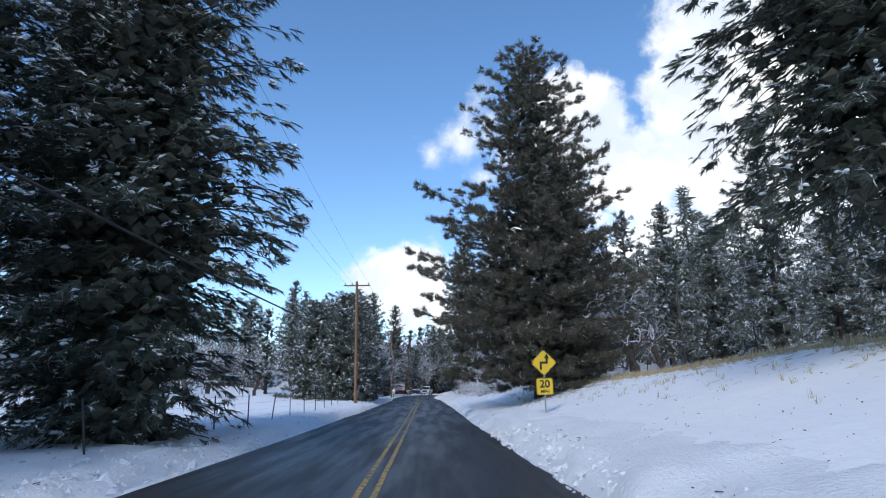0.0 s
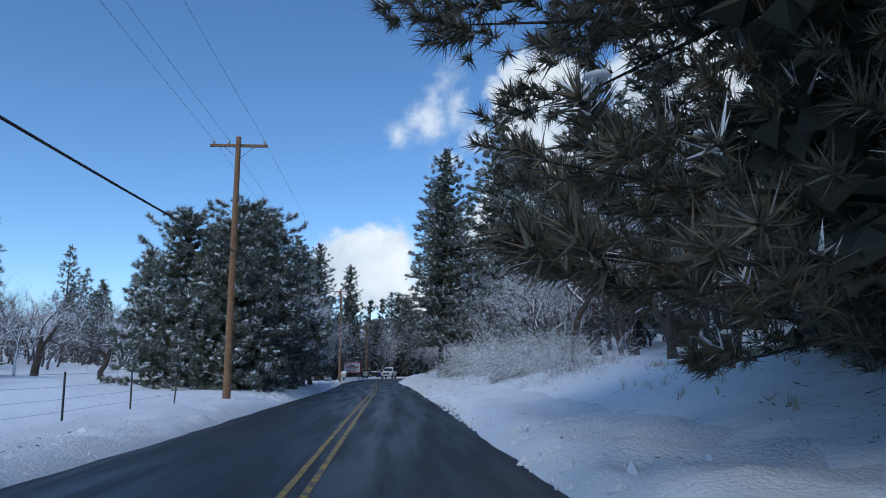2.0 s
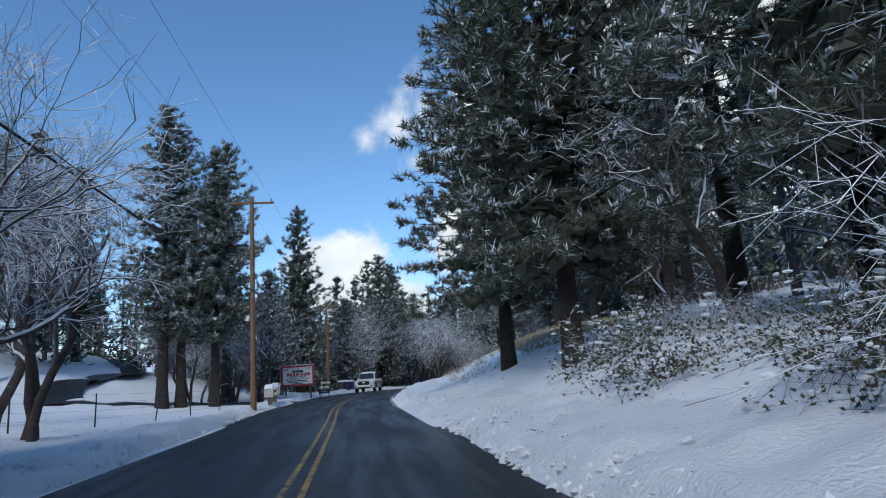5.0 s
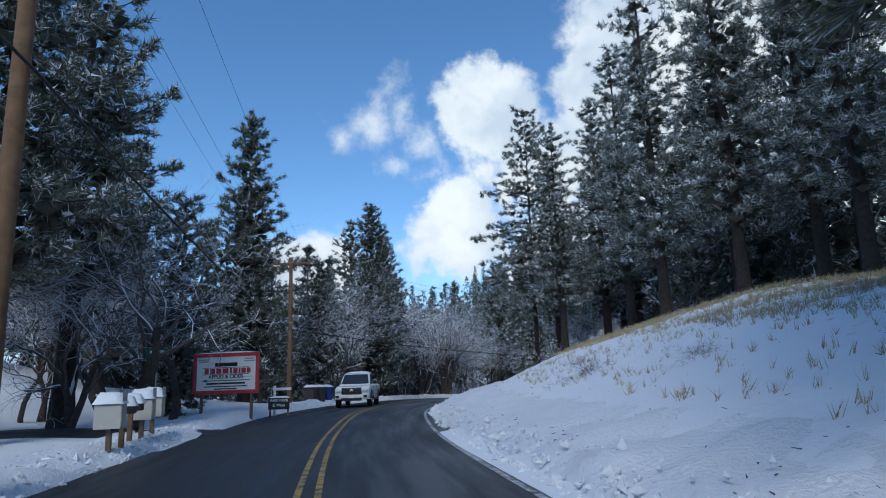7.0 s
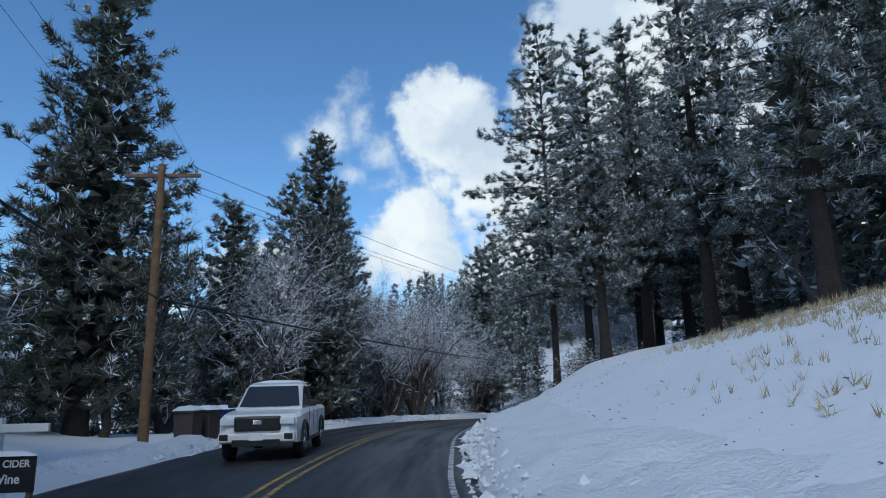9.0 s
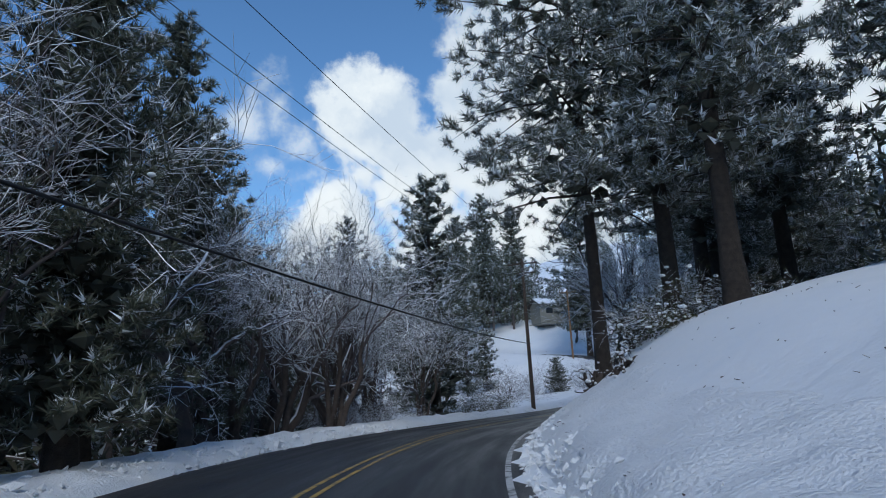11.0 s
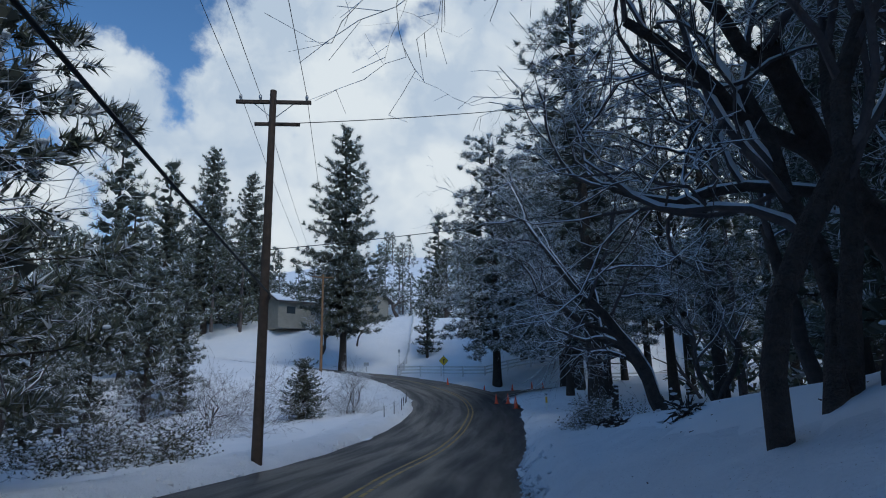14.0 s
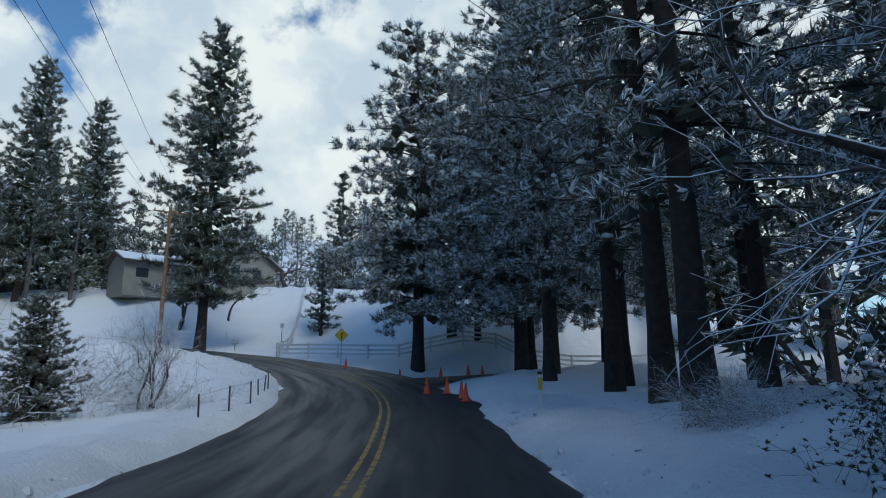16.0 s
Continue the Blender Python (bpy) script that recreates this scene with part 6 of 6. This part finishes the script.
def rail_fence(pts, gap, label, h=1.15, rails=3):
    p = spline([(x, y, 0) for x, y in pts], gap)
    z = np.array([gz(a, b) for a, b, _ in p])
    f = thing("rail_fence", pose(float(p[0, 0]), float(p[0, 1]), float(z[0])), label, "fence", "white rail fences")
    q = np.c_[p[:, :2] - p[0, :2], z - z[0]]
    post = None
    for a, b, c in q:
        if post is None:
            ob = part("post", boxes((0, 0, h / 2 - 0.1, 0.14, 0.14, h + 0.25), bevel=0.015), RAIL_WHITE, f, m=pose(a, b, c))
            post = ob.data
        else:
            part("post", post, None, f, m=pose(a, b, c))
    for i in range(len(q) - 1):
        u, v = Vector(q[i]), Vector(q[i + 1])
        for r in range(rails):
            o = Vector((0, 0, h * (0.3 + 0.62 * r / (rails - 1))))
            mid, ln = (u + v) / 2 + o, (v - u).length
            part("rail", boxes((0, 0, 0, ln, 0.045, 0.15)), RAIL_WHITE, f, m=Matrix.Translation(mid) @ (v - u).to_track_quat("X", "Z").to_matrix().to_4x4())


def diamond_sign(x, y, turn):
    z = gz(x, y)
    ob = thing("warning_sign", pose(x, y, z, 0, 0, turn), "yellow diamond warning sign on a thin post by the far roadside", "road sign")
    part("post", boxes((0, 0.03, 1.1, 0.06, 0.04, 3.2)), GALV, ob)
    part("border", rounded(bmesh.new(), 0.76, 0.76, 0.006, 0.05, True), BLACK, ob, m=pose(0, 0, 2.1))
    part("panel", rounded(bmesh.new(), 0.71, 0.71, 0.006, 0.045, True), SIGN_YELLOW, ob, m=pose(0, -0.005, 2.1))
    part("symbol", boxes((0, -0.012, 2.02, 0.09, 0.006, 0.42), (0.07, -0.012, 2.25, 0.2, 0.006, 0.09)), BLACK, ob)


def delineator(x, y):
    ob = thing("delineator_post", pose(x, y, gz(x, y) + 0.15, 0, 0, -50), "white delineator post with a yellow reflector in the snow berm", "marker post")
    part("post", boxes((0, 0, 0.35, 0.13, 0.03, 1.1), bevel=0.01), WHITE, ob)
    part("reflector", boxes((0, -0.018, 0.62, 0.12, 0.01, 0.36)), REFLECT, ob)
    part("top", boxes((0, 0, 0.93, 0.135, 0.036, 0.09), bevel=0.01), BLACK, ob)


def marker(name, x, y, h, label, w=0.3):
    ob = thing(name, pose(x, y, gz(x, y), 0, 0, -40), label, "post sign")
    part("post", boxes((0, 0.02, h / 2 - 0.1, 0.05, 0.04, h + 0.3)), DARK_STEEL, ob)
    part("panel", boxes((0, 0, h - 0.15, w, 0.02, 0.4), bevel=0.006), GALV, ob)


def stump(x, y, h, r, seed, tilt):
    rr = np.random.default_rng(seed)
    k = 6
    pts = np.c_[np.cumsum(rr.normal(0, 0.05, (k, 2)), 0), np.linspace(-0.3, h, k)]
    ob = thing("dead_stump", pose(x, y, gz(x, y), tilt[0], tilt[1], 0), "dark broken stump capped with snow on the bank", "stump", "stumps on the bank")
    part("wood", tube_mesh("stump", [(pts, r * np.array([1.4, 1.1, 0.9, 0.85, 0.8, 0.45]) * rr.uniform(0.8, 1.2, k), 7)], BARK), None, ob)
    part("cap", snow_cap(r * 1.7, r * 1.7, 0.08, seed), None, ob, m=pose(float(pts[-1, 0]), float(pts[-1, 1]), h - 0.04))


def snag(x, y, size, seed, turn):
    """A torn root clump with dark twisted limbs hanging over the bank, snow lying on it."""
    r = np.random.default_rng(seed)
    ob = thing("root_clump", pose(x, y, gz(x, y), 0, 0, turn), "dark torn root clump capped with snow on the bank", "root clump", "stumps on the bank")
    out = []
    for i in range(22):
        a = r.uniform(0, 6.283)
        way = np.array((math.cos(a), math.sin(a), r.uniform(0.1, 1.1)))
        grow(r, (0, 0, 0.05 * size), way / np.linalg.norm(way), size * r.uniform(0.5, 1.0), 0.07 * size * r.uniform(0.6, 1.3), 1, out, 0.9, 0.34, -0.22, (3,))
    part("root_tangle", tube_mesh("root_tangle", out, BARK), None, ob)
    pts = np.concatenate([p[0][1:] for p in out])
    v, f = snow_blobs(pts[r.random(len(pts)) < 0.5] + (0, 0, 0.04 * size), r, 0.06 * size, 0.5)
    part("snow", mesh("root_snow", v, f, [SNOW], True), None, ob)["kind"] = "stuff"


snag(17.2, 167.2, 1.15, 3, 40)
snag(16.1, 164.0, 0.7, 4, 130)
snag(32.6, 183.0, 0.55, 5, 10)
snag(36.9, 187.2, 0.6, 6, 70)
billboard()
cider_sign()
for i, (x, y, h, big) in enumerate(((-5.9, 124.3, .95, True), (-5.9, 125.2, .92, False), (-5.95, 126.0, .95, False), (-5.95, 127.0, .98, True), (-6.0, 128.2, 1.0, True))):
    mailbox(x, y, 2, h, big)
street_sign()
bin_box(-2.3, 150.0, BIN_BROWN, "brown wheelie bin capped with snow", -20)
bin_box(-1.85, 150.9, BIN_BROWN, "brown wheelie bin capped with snow", -25)
bin_box(-1.4, 151.8, BIN_BLUE, "blue wheelie bin capped with snow", -25)
vehicle("pickup_truck", *at_road(146.2, -1.75)[:2], at_road(146.2, 0)[3] + 5, CAR_WHITE, "white pickup truck in the oncoming lane", True)
house()
rail_fence([(70.6, 236), (74.5, 226), (79, 216.5), (84, 208.5), (92, 200)], 2.6, "white post-and-rail fence across the snowy field")
rail_fence([(70.6, 236.4), (82, 247), (97.5, 263)], 2.8, "white rail fence climbing the snowy hill")
diamond_sign(69.9, 227.9, -53)
delineator(52.4, 201.2)
marker("reflector_sign", 75.2, 241.6, 2.6, "thin dark post with a small plate in the snow")
marker("utility_box", 71.4, 243.6, 1.0, "grey box on a short post beside the road", 0.62)
stump(42.4, 190.6, 1.3, .16, 1, (5, 10))

# driveway on the left
DRIVE = spline([(-4.6, 131.3, 0), (-10, 131, 0), (-16, 128.6, 0), (-19.8, 128.2, 0), (-21.8, 132, 0), (-22, 140, 0), (-22.3, 147, 0), (-26, 153, 0), (-34, 157, 0)], 1.0)
DRIVE[:, 2] = ground(DRIVE[:, 0], DRIVE[:, 1]) + 0.10
_t = np.gradient(DRIVE[:, :2], axis=0)
_t /= np.linalg.norm(_t, axis=1)[:, None]
tagged(new("driveway", strip("driveway", DRIVE, np.stack([_t[:, 1], -_t[:, 0]], 1), np.arange(len(DRIVE)) * 1.0, np.linspace(-1.7, 1.7, 5), np.array([-.12, 0, .02, 0, -.12]), ASPHALT)),
       "dark cleared driveway climbing the snowy slope", "driveway", kind="structure")

# dry grass along the crest of the bank
def grass_tufts(name, n, y0, y1, lo, hi, seed, label):
    r = np.random.default_rng(seed)
    yy, fr = r.uniform(y0, y1, n), r.uniform(lo, hi, n)
    k = np.array([np.abs(CL[:, 1] - v).argmin() for v in yy])
    dd = EDGE_R + np.interp(yy, BANK_R[:, 0], BANK_R[:, 2]) * fr
    P = CL[k, :2] + NOR[k] * dd[:, None]
    C = np.c_[P, ground(P[:, 0], P[:, 1])]
    v, f = blades(C, np.tile((0.0, 0.0, 1.0), (n, 1)), r, 7, 0.24, 0.016, 0.4)
    tagged(new(name, mesh(name, v, f, [DRY_GRASS])), label, "grass", kind="stuff")


grass_tufts("dry_grass", 3200, 8, 52, 0.85, 1.5, 1, "straw-coloured dry grass poking through snow on the crest")
grass_tufts("dry_grass", 5200, 112, 148, 0.68, 1.5, 2, "straw-coloured dry grass poking through snow on the crest")

grass_tufts("dry_grass", 420, 112, 142, 0.3, 0.85, 3, "sparse straw-coloured grass stems in the snow of the bank")
grass_tufts("dry_grass", 200, 6, 50, 0.45, 0.95, 4, "sparse straw-coloured grass stems in the snow of the bank")


def debris(name, n, y0, y1, side, lo, hi, seed):
    """Broken twigs and bark crumbs fallen on the snow."""
    r = np.random.default_rng(seed)
    yy = r.uniform(y0, y1, n)
    k = np.array([np.abs(CL[:, 1] - v).argmin() for v in yy])
    dd = (EDGE_R if side > 0 else EDGE_L) + lo + (hi - lo) * r.random(n) ** 1.3
    P = CL[k, :2] + side * NOR[k] * dd[:, None]
    a, ln = r.uniform(0, 6.28, n), 0.02 + 0.10 * r.random(n) ** 3
    end = P + np.c_[np.cos(a), np.sin(a)] * ln[:, None]
    z0 = ground(P[:, 0], P[:, 1]) + 0.27 * np.exp(-((dd - (EDGE_R if side > 0 else EDGE_L) - 0.6) / 0.8) ** 2)
    lift = r.uniform(0, 0.35, n) ** 2
    rows = [(np.array([(*P[i], z0[i] + 0.004), (*end[i], z0[i] + 0.012 + lift[i] * ln[i] * 3)]), np.array([0.009, 0.005]) * r.uniform(0.6, 1.6), 3) for i in range(n)]
    tagged(new(name, tube_mesh(name, rows, TWIG, False)), "broken twigs and bark crumbs scattered on the snow", "debris", kind="stuff")


debris("fallen_twigs", 1500, 2, 105, 1, 0.5, 7, 11)
debris("fallen_twigs", 1500, 105, 200, 1, 0.5, 9, 12)
debris("fallen_twigs", 900, 2, 130, -1, 0.4, 5, 13)
